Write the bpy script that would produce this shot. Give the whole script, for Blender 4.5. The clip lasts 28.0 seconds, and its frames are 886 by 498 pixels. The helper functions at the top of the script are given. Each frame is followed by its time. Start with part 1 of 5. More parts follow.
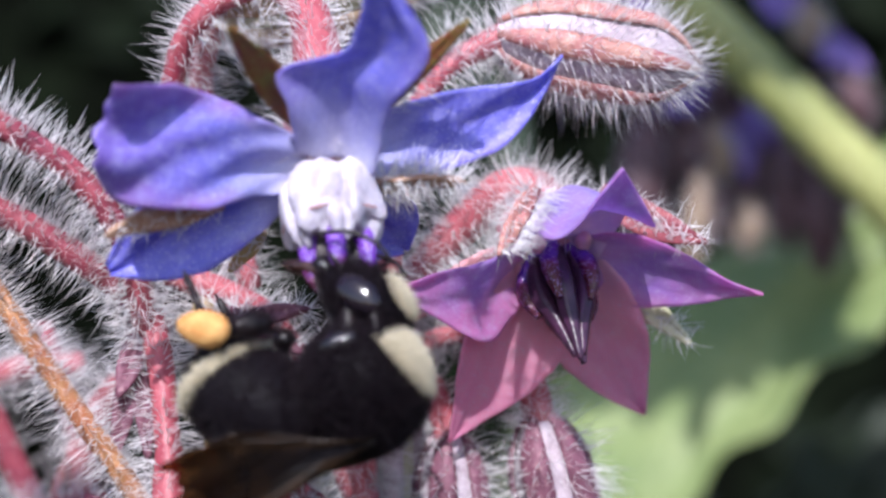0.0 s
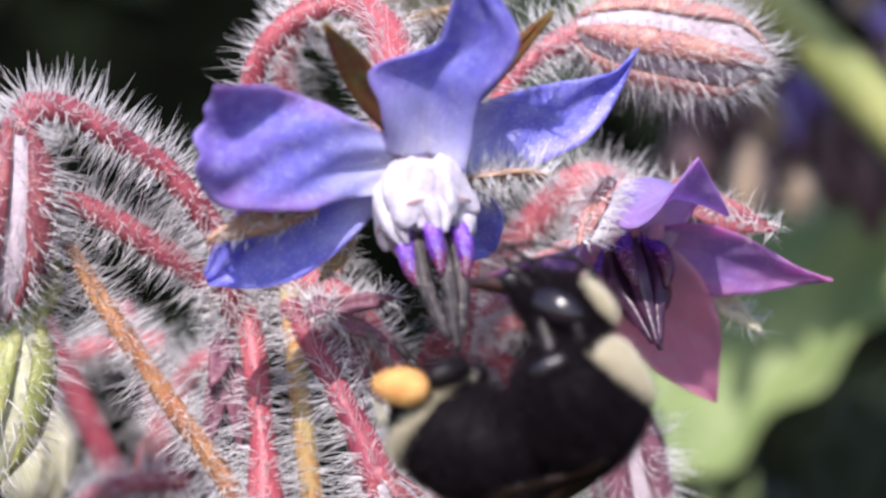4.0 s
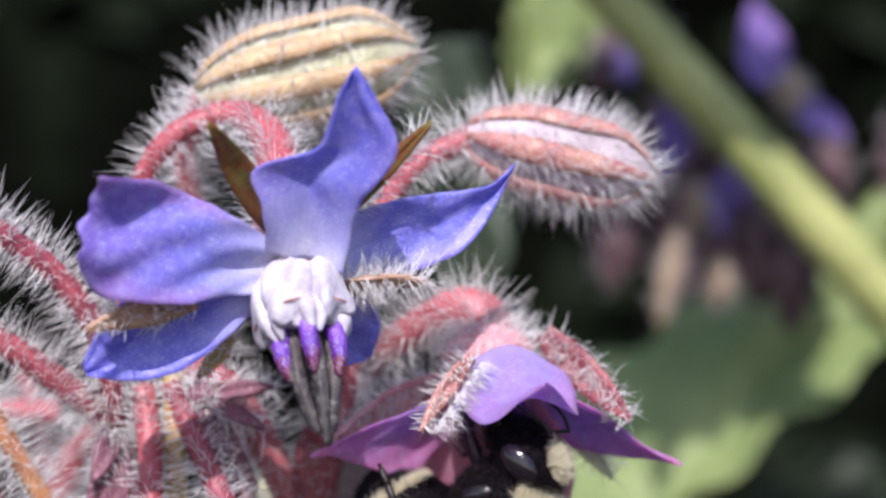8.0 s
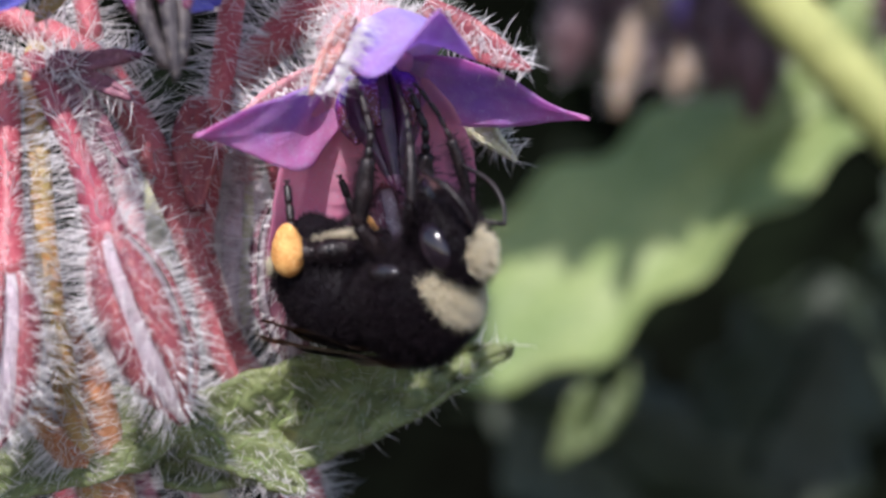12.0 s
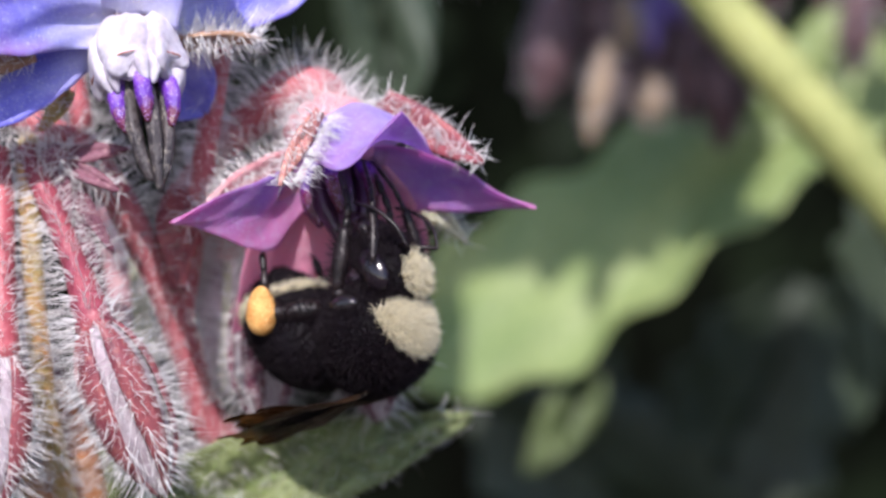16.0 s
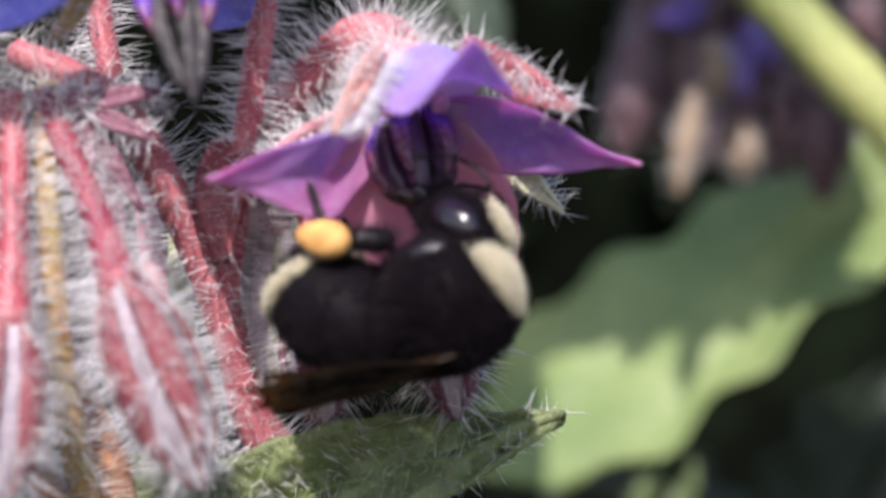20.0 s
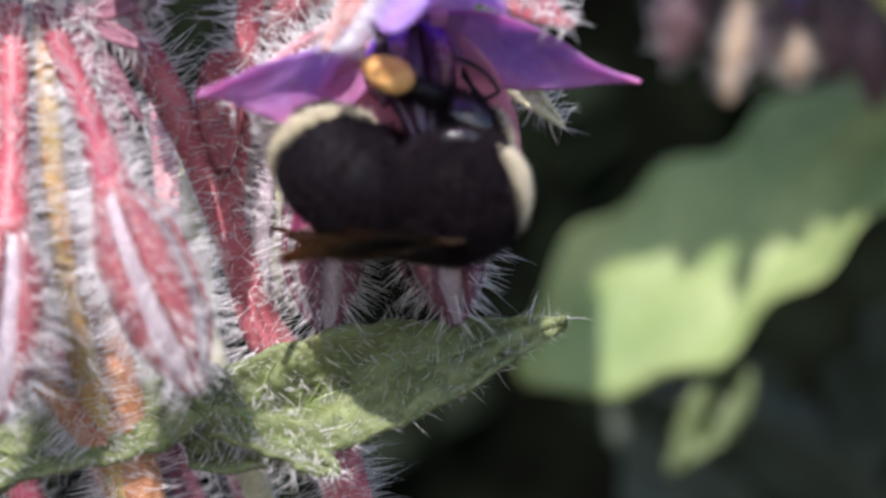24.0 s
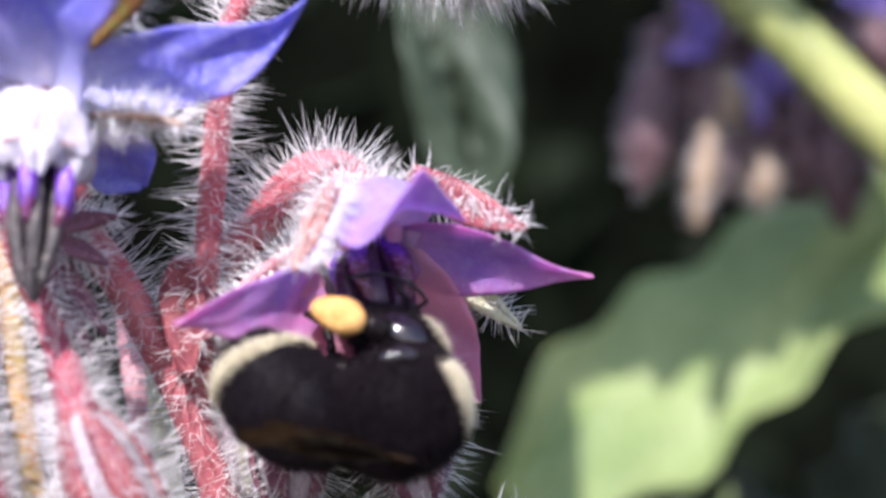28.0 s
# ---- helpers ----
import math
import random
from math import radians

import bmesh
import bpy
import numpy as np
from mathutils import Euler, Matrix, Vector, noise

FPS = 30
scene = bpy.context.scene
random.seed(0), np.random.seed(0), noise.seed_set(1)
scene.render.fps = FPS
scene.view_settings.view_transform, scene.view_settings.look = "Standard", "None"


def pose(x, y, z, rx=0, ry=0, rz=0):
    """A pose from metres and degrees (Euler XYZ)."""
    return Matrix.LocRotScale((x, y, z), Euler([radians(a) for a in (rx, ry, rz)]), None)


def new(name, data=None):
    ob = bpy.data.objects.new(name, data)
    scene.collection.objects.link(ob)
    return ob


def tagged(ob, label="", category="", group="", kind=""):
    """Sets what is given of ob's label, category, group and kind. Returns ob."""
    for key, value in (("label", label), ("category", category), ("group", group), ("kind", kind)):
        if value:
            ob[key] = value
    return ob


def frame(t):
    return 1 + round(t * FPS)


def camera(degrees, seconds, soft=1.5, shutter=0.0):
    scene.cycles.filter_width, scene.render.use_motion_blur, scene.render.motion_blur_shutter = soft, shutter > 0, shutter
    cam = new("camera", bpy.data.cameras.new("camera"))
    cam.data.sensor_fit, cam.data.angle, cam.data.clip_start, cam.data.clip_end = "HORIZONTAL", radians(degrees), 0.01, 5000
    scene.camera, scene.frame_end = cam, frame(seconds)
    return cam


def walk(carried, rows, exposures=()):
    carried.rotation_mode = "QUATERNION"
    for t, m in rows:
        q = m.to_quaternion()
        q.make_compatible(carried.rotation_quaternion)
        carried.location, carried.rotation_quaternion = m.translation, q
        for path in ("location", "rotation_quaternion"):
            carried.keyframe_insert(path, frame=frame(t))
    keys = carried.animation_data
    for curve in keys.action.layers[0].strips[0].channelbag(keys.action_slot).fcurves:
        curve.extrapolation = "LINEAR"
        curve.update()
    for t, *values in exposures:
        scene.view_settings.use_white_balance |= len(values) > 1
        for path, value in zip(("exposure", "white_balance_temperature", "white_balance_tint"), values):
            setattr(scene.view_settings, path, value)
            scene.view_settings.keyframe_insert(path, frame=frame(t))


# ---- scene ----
MM = 0.001
cam = camera(26, 28.0, 2.8)
cam.data.dof.use_dof = True
cam.data.dof.focus_distance = 0.103
cam.data.dof.aperture_fstop = 28.0

# seconds, place in millimetres, turn in degrees
PATH = [
    (0, -4.49, -98.01, -7.07, 90.98, 2.16, -1.85),
    (0.5, -4.22, -98.26, -11.14, 91.28, 2.65, -1.58),
    (1, -5.90, -96.83, -11.48, 91.30, 2.92, -1.50),
    (1.5, -7.03, -99.25, -10.58, 90.42, 2.90, -0.97),
    (2, -7.88, -99.19, -9.39, 90.16, 3.33, -0.73),
    (2.5, -8.01, -99.43, -7.13, 90.08, 3.16, 0.13),
    (3, -8.21, -100.10, -5.69, 89.26, 2.68, -0.55),
    (3.5, -7.55, -100.17, -4.08, 89.12, 2.60, -0.99),
    (5.5, -8.93, -104.62, -3.90, 89.10, -0.92, -2.03),
    (6, -7.00, -105.05, -3.79, 88.83, -1.04, -2.36),
    (6.5, -6.23, -105.65, 1.54, 89.35, -0.71, -2.66),
    (7, -7.26, -106.34, 1.54, 89.99, -0.44, -2.28),
    (7.5, -6.49, -105.92, 0.68, 89.85, -0.87, -2.08),
    (8, -2.45, -104.26, -1.17, 90.53, -1.17, -1.88),
    (8.5, 3.30, -102.39, -4.61, 90.29, -0.84, -3.27),
    (9, 7.43, -102.17, -6.41, 90.19, -1.12, -2.27),
    (9.5, 7.52, -99.56, -11.51, 88.48, -1.13, -3.35),
    (10, 7.40, -97.89, -12.47, 88.46, -0.47, -3.18),
    (10.5, 6.84, -98.13, -13.22, 88.88, -0.47, -2.31),
    (11, 6.58, -98.01, -14.06, 88.79, -0.14, -1.84),
    (11.5, 6.91, -97.83, -14.88, 88.53, -0.35, -1.63),
    (12, 4.81, -95.97, -15.36, 88.27, -0.31, -1.54),
    (12.5, 4.46, -96.31, -16.40, 88.08, -0.22, -1.14),
    (14.5, 4.94, -96.72, -12.58, 88.70, -0.66, -0.90),
    (15, 5.39, -98.90, -7.90, 88.71, -0.15, -1.63),
    (15.5, 5.99, -103.18, -8.35, 86.74, -0.68, -1.86),
    (16, 6.09, -103.32, -7.56, 86.83, -1.03, -1.76),
    (16.5, 4.04, -103.80, -6.84, 87.05, -1.07, -1.27),
    (17, 4.09, -104.61, -4.85, 86.93, -1.44, -1.09),
    (17.5, 4.78, -105.32, -6.51, 87.53, -1.77, -1.03),
    (18, 2.40, -100.77, -7.62, 88.33, -2.07, -0.36),
    (18.5, 3.85, -97.67, -9.77, 89.17, -2.45, -0.09),
    (19, 6.51, -97.30, -14.64, 89.34, -2.00, -0.22),
    (19.5, 7.42, -91.36, -19.54, 89.25, -1.08, -0.30),
    (20, 5.94, -87.26, -18.68, 91.72, -0.31, 0.31),
    (20.5, 5.73, -86.02, -17.13, 92.38, -0.39, 1.58),
    (21, 5.56, -85.21, -16.93, 91.54, -0.99, 1.36),
    (21.5, 5.75, -85.69, -16.52, 92.08, -1.20, 1.15),
    (23.5, 11.11, -87.98, -16.85, 89.72, 0.22, 2.64),
    (24, 11.19, -88.07, -18.98, 89.12, 0.04, 3.31),
    (24.5, 12.41, -89.27, -16.62, 90.77, 0.12, 3.39),
    (25, 13.88, -89.74, -16.06, 90.53, -0.13, 3.17),
    (25.5, 12.05, -89.87, -15.92, 90.36, -0.24, 3.08),
    (26, 13.54, -89.08, -13.31, 90.74, 0.15, 2.65),
    (26.5, 14.63, -89.14, -12.42, 91.75, 0.16, 2.86),
    (27, 14.61, -88.07, -10.82, 92.14, 0.80, 2.72),
    (27.5, 11.79, -88.36, -12.79, 92.40, 1.46, 2.84),
    (28, 12.61, -88.91, -12.21, 91.09, 1.81, 2.91),
]


def rows_of(table):
    return [(t, pose(x * MM, y * MM, z * MM, a, b, c)) for t, x, y, z, a, b, c in table]


walk(cam, rows_of(PATH), [(0.0, 1.08, 5950, 18), (1.5, 1.10, 6050, 18), (3.0, 1.12, 6230, 19), (6.0, 1.0, 6350, 17), (8.0, 0.95, 6280, 18), (10.0, 1.08, 6300, 18), (12.0, 1.05, 6280, 18), (18.0, 1.13, 6330, 17), (20.0, 1.18, 6400, 16), (21.5, 1.24, 6290, 18), (24.5, 1.38, 6350, 17), (26.0, 1.46, 6280, 18), (28.0, 1.55, 6200, 19)])

# ---- light: high sun from the camera's side, clear sky ----
SUN_TO = Vector((-0.10, -0.72, 0.68)).normalized()
world = bpy.data.worlds.new("sky")
scene.world = world
world.use_nodes = True
wn = world.node_tree
sky = wn.nodes.new("ShaderNodeTexSky")
sky.sky_type = "NISHITA"
sky.sun_disc = False
sky.sun_elevation = math.asin(SUN_TO.z)
sky.sun_rotation = math.atan2(SUN_TO.x, SUN_TO.y)
wn.links.new(sky.outputs[0], wn.nodes["Background"].inputs[0])
wn.nodes["Background"].inputs[1].default_value = 0.12
sun_data = bpy.data.lights.new("sun", "SUN")
sun_data.energy = 3.55
sun_data.angle = radians(0.6)
sun_data.color = (1.0, 0.955, 0.89)
sun = new("sun", sun_data)
sun.rotation_mode = "QUATERNION"
sun.rotation_quaternion = (-SUN_TO).to_track_quat("-Z", "Y")
sun.location = SUN_TO * 2

# ---- materials ----
def tree(name):
    m = bpy.data.materials.new(name)
    m.use_nodes = True
    nt = m.node_tree
    return m, nt, nt.nodes["Principled BSDF"], nt.nodes["Material Output"]


def noise_of(nt, vec, size_mm, detail=3.0):
    """Noise whose lumps are about size_mm wide."""
    n = nt.nodes.new("ShaderNodeTexNoise")
    n.inputs["Scale"].default_value = 1.0 / (size_mm * MM)
    n.inputs["Detail"].default_value = detail
    nt.links.new(vec, n.inputs["Vector"])
    return n.outputs["Fac"]


def ramp(nt, fac, stops):
    r = nt.nodes.new("ShaderNodeValToRGB")
    e = r.color_ramp.elements
    while len(e) < len(stops):
        e.new(0.5)
    for el, (p, c) in zip(e, stops):
        el.position, el.color = p, (*c, 1)
    nt.links.new(fac, r.inputs["Fac"])
    return r.outputs["Color"]


def mixc(nt, fac, a, b, mode="MIX"):
    n = nt.nodes.new("ShaderNodeMix")
    n.data_type, n.blend_type = "RGBA", mode
    for sock, v in ((n.inputs[0], fac), (n.inputs[6], a), (n.inputs[7], b)):
        if hasattr(v, "is_linked"):
            nt.links.new(v, sock)
        else:
            sock.default_value = v if isinstance(v, (int, float)) else (*v, 1)
    return n.outputs[2]


def maths(nt, op, a, b=0.0):
    n = nt.nodes.new("ShaderNodeMath")
    n.operation = op
    for sock, v in zip(n.inputs, (a, b)):
        if hasattr(v, "is_linked"):
            nt.links.new(v, sock)
        else:
            sock.default_value = v
    return n.outputs[0]


def finish(m, nt, bsdf, out, color, rough, thin=0.0, thin_color=None, bump=None, bump_mm=0.05, sheen=0.0, spec=0.5):
    """Colour, gloss and relief, and the share of light that passes through thin tissue."""
    if hasattr(color, "is_linked"):
        nt.links.new(color, bsdf.inputs["Base Color"])
    else:
        bsdf.inputs["Base Color"].default_value = (*color, 1)
    bsdf.inputs["Roughness"].default_value = rough
    bsdf.inputs["Specular IOR Level"].default_value = spec
    if sheen:
        bsdf.inputs["Sheen Weight"].default_value = sheen
    if bump is not None:
        b = nt.nodes.new("ShaderNodeBump")
        b.inputs["Distance"].default_value = bump_mm * MM
        nt.links.new(bump, b.inputs["Height"])
        nt.links.new(b.outputs[0], bsdf.inputs["Normal"])
    if thin:
        tr = nt.nodes.new("ShaderNodeBsdfTranslucent")
        src = thin_color if thin_color is not None else color
        if hasattr(src, "is_linked"):
            nt.links.new(src, tr.inputs[0])
        else:
            tr.inputs[0].default_value = (*src, 1)
        mx = nt.nodes.new("ShaderNodeMixShader")
        mx.inputs[0].default_value = thin
        nt.links.new(bsdf.outputs[0], mx.inputs[1])
        nt.links.new(tr.outputs[0], mx.inputs[2])
        nt.links.new(mx.outputs[0], out.inputs["Surface"])
    return m


def coord(nt, kind="Object"):
    return nt.nodes.new("ShaderNodeTexCoord").outputs[kind]


def tissue(name, dark, light, grain=0.35, blotch=3.0, rough=0.5, thin=0.0, bump_mm=0.04, extra=None, sheen=0.0, spec=0.4):
    """Plant skin: two tones mixed by coarse blotches and fine grain, with a fine relief."""
    m, nt, bsdf, out = tree(name)
    v = coord(nt)
    coarse, fine = noise_of(nt, v, blotch), noise_of(nt, v, grain)
    f = maths(nt, "ADD", maths(nt, "MULTIPLY", coarse, 0.65), maths(nt, "MULTIPLY", fine, 0.35))
    mid = [0.5 * (a + b) for a, b in zip(dark, light)]
    stops = [(0.36, dark), (0.5, mid), (0.62, light)]
    c = ramp(nt, f, stops)
    if extra is not None:
        c = mixc(nt, maths(nt, "MULTIPLY", maths(nt, "GREATER_THAN", noise_of(nt, v, grain * 1.7), 0.6), 0.3), c, extra)
    return finish(m, nt, bsdf, out, c, rough, thin, None, fine, bump_mm, sheen, spec)


def petal_skin(name, base, tip, throat, throat_end, thin, streak, edge=None, width=2.6):
    """Petal colour from its foot (object y = 0) to its tip, with fine veins, cells and painted sparkle."""
    m, nt, bsdf, out = tree(name)
    v = coord(nt)
    sep = nt.nodes.new("ShaderNodeSeparateXYZ")
    nt.links.new(v, sep.inputs[0])
    along = maths(nt, "MULTIPLY", sep.outputs["Y"], 1000.0 / 12.5)
    along = maths(nt, "ADD", along, maths(nt, "MULTIPLY", maths(nt, "SUBTRACT", noise_of(nt, v, 2.2), 0.5), 0.35))
    c = ramp(nt, along, [(0.0, throat), (throat_end, [0.55 * a + 0.45 * b for a, b in zip(throat, base)]), (throat_end + 0.22, base), (1.0, tip)])
    if edge is not None:
        side = maths(nt, "MULTIPLY", maths(nt, "ABSOLUTE", sep.outputs["X"]), 1000.0 / width)
        side = maths(nt, "ADD", side, maths(nt, "MULTIPLY", maths(nt, "SUBTRACT", noise_of(nt, v, 1.6), 0.5), 0.8))
        rim = ramp(nt, side, [(0.45, (0, 0, 0)), (1.0, (1, 1, 1))])
        c = mixc(nt, maths(nt, "MULTIPLY", rim, 0.75), c, edge)
    mp = nt.nodes.new("ShaderNodeMapping")
    mp.inputs["Scale"].default_value = (1.0, 0.12, 1.0)
    nt.links.new(v, mp.inputs["Vector"])
    vein = noise_of(nt, mp.outputs[0], 0.42, 2.0)
    cell = noise_of(nt, v, 0.16, 2.0)
    f = maths(nt, "ADD", maths(nt, "MULTIPLY", vein, 0.6), maths(nt, "MULTIPLY", cell, 0.4))
    c = mixc(nt, maths(nt, "MULTIPLY", maths(nt, "SUBTRACT", 0.62, f), streak), c, [0.45 * a for a in base])
    # pale specks put the petal's sparkle into the colour
    c = mixc(nt, maths(nt, "MULTIPLY", maths(nt, "GREATER_THAN", noise_of(nt, v, 0.15, 1.0), 0.66), 0.38), c, (0.8, 0.8, 0.95))
    bloom = ramp(nt, noise_of(nt, v, 0.75, 3.0), [(0.46, (0, 0, 0)), (0.66, (1, 1, 1))])
    c = mixc(nt, maths(nt, "MULTIPLY", bloom, 0.28), c, [0.55 * a + 0.40 for a in base])
    return finish(m, nt, bsdf, out, c, 0.38, thin, None, f, 0.09, 0.12, 0.5)


M_BLUE = petal_skin("blue_petal", (0.235, 0.23, 0.77), (0.17, 0.16, 0.73), (0.74, 0.73, 0.90), 0.15, 0.42, 0.85, (0.36, 0.27, 0.74), 3.6)
M_BLUE_WORN = petal_skin("worn_blue_petal", (0.235, 0.23, 0.77), (0.25, 0.14, 0.58), (0.74, 0.73, 0.90), 0.15, 0.42, 0.85, (0.44, 0.20, 0.50), 3.4)
M_GLOSS = tissue("glossy_black", (0.006, 0.005, 0.006), (0.014, 0.011, 0.013), 0.2, 1.2, 0.17, 0.0, 0.06, None, 0.0, 0.5)
M_PINK = petal_skin("pink_petal", (0.47, 0.27, 0.69), (0.74, 0.24, 0.50), (0.80, 0.50, 0.74), 0.12, 0.6, 0.4, (0.80, 0.30, 0.60), 2.7)
M_ROSE = petal_skin("rose_petal", (0.92, 0.48, 0.64), (0.86, 0.35, 0.56), (0.90, 0.62, 0.72), 0.12, 0.72, 0.35)
M_LILAC = petal_skin("lilac_petal", (0.47, 0.35, 0.80), (0.56, 0.22, 0.60), (0.84, 0.70, 0.86), 0.12, 0.58, 0.4, (0.80, 0.36, 0.66), 4.4)
M_WHITE = tissue("white_scale", (0.46, 0.42, 0.52), (0.72, 0.69, 0.77), 0.4, 1.6, 0.42, 0.35, 0.07, (0.66, 0.54, 0.60))
def filament_skin(name, foot):
    """A violet horn: pale where it springs, deep violet, then wine red and glossy at its end."""
    m, nt, bsdf, out = tree(name)
    v = coord(nt)
    sep = nt.nodes.new("ShaderNodeSeparateXYZ")
    nt.links.new(v, sep.inputs[0])
    u = maths(nt, "MULTIPLY", maths(nt, "SUBTRACT", sep.outputs["Z"], foot * MM), 1000.0 / 3.4)
    u = maths(nt, "ADD", u, maths(nt, "MULTIPLY", maths(nt, "SUBTRACT", noise_of(nt, v, 0.5), 0.5), 0.5))
    c = ramp(nt, u, [(0.05, (0.46, 0.32, 0.62)), (0.28, (0.16, 0.045, 0.42)), (0.62, (0.085, 0.018, 0.26)), (0.8, (0.12, 0.016, 0.07)), (1.0, (0.08, 0.014, 0.025))])
    fine = noise_of(nt, v, 0.16, 2.0)
    c = mixc(nt, maths(nt, "MULTIPLY", maths(nt, "GREATER_THAN", fine, 0.60), 0.45), c, (0.42, 0.24, 0.62))
    return finish(m, nt, bsdf, out, c, 0.22, 0.08, None, fine, 0.12, 0.0, 0.6)


M_FILAMENT = filament_skin("violet_filament", 3.2)
M_FILAMENT_PINK = filament_skin("dark_violet_filament", -0.6)
M_ANTHER = tissue("dark_anther", (0.012, 0.009, 0.012), (0.06, 0.05, 0.052), 0.22, 1.2, 0.42, 0.0, 0.12, (0.26, 0.23, 0.2), 0.0, 0.35)
M_ANTHER_DARK = tissue("brown_anther", (0.015, 0.006, 0.015), (0.06, 0.02, 0.05), 0.3, 1.5, 0.34, 0.0, 0.05, None, 0.0, 0.4)
M_RED = tissue("red_stem", (0.25, 0.036, 0.056), (0.40, 0.096, 0.115), 0.22, 2.5, 0.45, 0.12, 0.05, (0.62, 0.26, 0.27))
M_PINKSTEM = tissue("pink_stem", (0.33, 0.06, 0.085), (0.48, 0.155, 0.175), 0.22, 2.5, 0.45, 0.15, 0.05, (0.66, 0.32, 0.34))
M_DARKRED = tissue("wine_stem", (0.17, 0.025, 0.05), (0.30, 0.065, 0.085), 0.22, 2.5, 0.45, 0.1, 0.05, (0.42, 0.18, 0.20))
M_ORANGE = tissue("orange_stem", (0.34, 0.11, 0.055), (0.47, 0.24, 0.11), 0.25, 2.5, 0.45, 0.12, 0.05, (0.76, 0.5, 0.38))
M_YELLOW = tissue("yellow_stem", (0.44, 0.38, 0.17), (0.54, 0.28, 0.10), 0.3, 3.0, 0.45, 0.15, 0.05, (0.6, 0.18, 0.1))
M_GREENSTEM = tissue("green_stem", (0.22, 0.25, 0.08), (0.42, 0.40, 0.16), 0.3, 4.0, 0.5, 0.12, 0.05)
M_SEPAL = tissue("sepal_back", (0.34, 0.10, 0.10), (0.55, 0.24, 0.17), 0.3, 2.2, 0.5, 0.2, 0.06, (0.6, 0.42, 0.2))
M_SEPAL_MAUVE = tissue("sepal_mauve", (0.11, 0.035, 0.06), (0.24, 0.10, 0.14), 0.3, 1.6, 0.55, 0.2, 0.1, (0.5, 0.3, 0.32))
M_SEPAL_IN = tissue("sepal_face", (0.22, 0.04, 0.025), (0.20, 0.19, 0.045), 0.3, 2.2, 0.36, 0.3, 0.05, (0.26, 0.06, 0.04))
M_SEPAL_WINE = tissue("sepal_wine", (0.15, 0.03, 0.05), (0.34, 0.095, 0.105), 0.3, 2.2, 0.5, 0.2, 0.06, (0.5, 0.2, 0.17))
M_SEPAL_ROSE = tissue("sepal_rose", (0.37, 0.13, 0.14), (0.50, 0.26, 0.21), 0.3, 1.6, 0.5, 0.2, 0.08, (0.72, 0.6, 0.5))
M_SEPAL_TAN = tissue("sepal_tan", (0.42, 0.26, 0.14), (0.57, 0.42, 0.25), 0.3, 2.2, 0.5, 0.2, 0.06, (0.62, 0.5, 0.26))
M_SEPAL_DUN = tissue("sepal_dun", (0.34, 0.18, 0.12), (0.54, 0.36, 0.25), 0.3, 1.8, 0.5, 0.25, 0.08, (0.62, 0.5, 0.4))
M_CORE = tissue("bud_core", (0.42, 0.33, 0.38), (0.64, 0.55, 0.61), 0.3, 2.0, 0.6, 0.3, 0.08)
M_CORE_GREEN = tissue("bud_core_green", (0.52, 0.52, 0.32), (0.74, 0.72, 0.54), 0.3, 2.0, 0.6, 0.3, 0.08)
M_CALYX = tissue("calyx", (0.54, 0.20, 0.245), (0.73, 0.44, 0.465), 0.3, 1.8, 0.55, 0.25, 0.08, (0.84, 0.70, 0.68))
M_LEAF = tissue("bract_leaf", (0.08, 0.105, 0.040), (0.18, 0.21, 0.088), 0.7, 3.0, 0.55, 0.2, 0.4, (0.22, 0.28, 0.11))
M_FARLEAF = tissue("broad_leaf", (0.135, 0.195, 0.062), (0.265, 0.32, 0.125), 1.6, 14.0, 0.5, 0.2, 0.5)
# far darker than foliage: deep shade is put into this leaf colour
M_SHADETINT_DEEP = tissue("shade_tint_deep", (0.0022, 0.0045, 0.0018), (0.0065, 0.0115, 0.0045), 2.0, 14.0, 0.7, 0.1, 0.5, None, 0.0, 0.1)
M_FARSTEM = tissue("thick_stem", (0.15, 0.18, 0.055), (0.37, 0.38, 0.14), 1.2, 18.0, 0.5, 0.1, 0.3)
M_FARBUD = tissue("far_bud", (0.05, 0.026, 0.034), (0.12, 0.065, 0.072), 0.6, 4.0, 0.6, 0.1, 0.1)
M_FARTIP = tissue("far_tip", (0.17, 0.12, 0.085), (0.34, 0.25, 0.17), 0.6, 3.0, 0.6, 0.2, 0.1)
# darkened copy of the leaf colour, painting shade on the low leaves
M_SHADETINT_DARK = tissue("shade_tint_dark", (0.010, 0.017, 0.008), (0.022, 0.034, 0.017), 2.0, 14.0, 0.6, 0.1, 0.5)
M_MIDLEAF = tissue("mid_leaf", (0.075, 0.105, 0.04), (0.14, 0.175, 0.075), 1.6, 14.0, 0.5, 0.2, 0.5)
# leaf colour with half shade painted in, for the hanging leaves
M_SHADETINT_LEAF = tissue("shade_tint_leaf", (0.022, 0.034, 0.02), (0.042, 0.06, 0.036), 2.0, 14.0, 0.55, 0.1, 0.5)
M_FARPETAL = tissue("far_petal", (0.13, 0.10, 0.40), (0.36, 0.22, 0.55), 0.6, 5.0, 0.5, 0.4, 0.1)


def hair_skin(name, color, thin=0.45, rough=0.35, spec=0.5):
    m, nt, bsdf, out = tree(name)
    g = nt.nodes.new("ShaderNodeNewGeometry").outputs["Random Per Island"]
    c = ramp(nt, g, [(0.0, [0.8 * a for a in color]), (1.0, color)])
    return finish(m, nt, bsdf, out, c, rough, thin, None, None, 0, 0, spec)


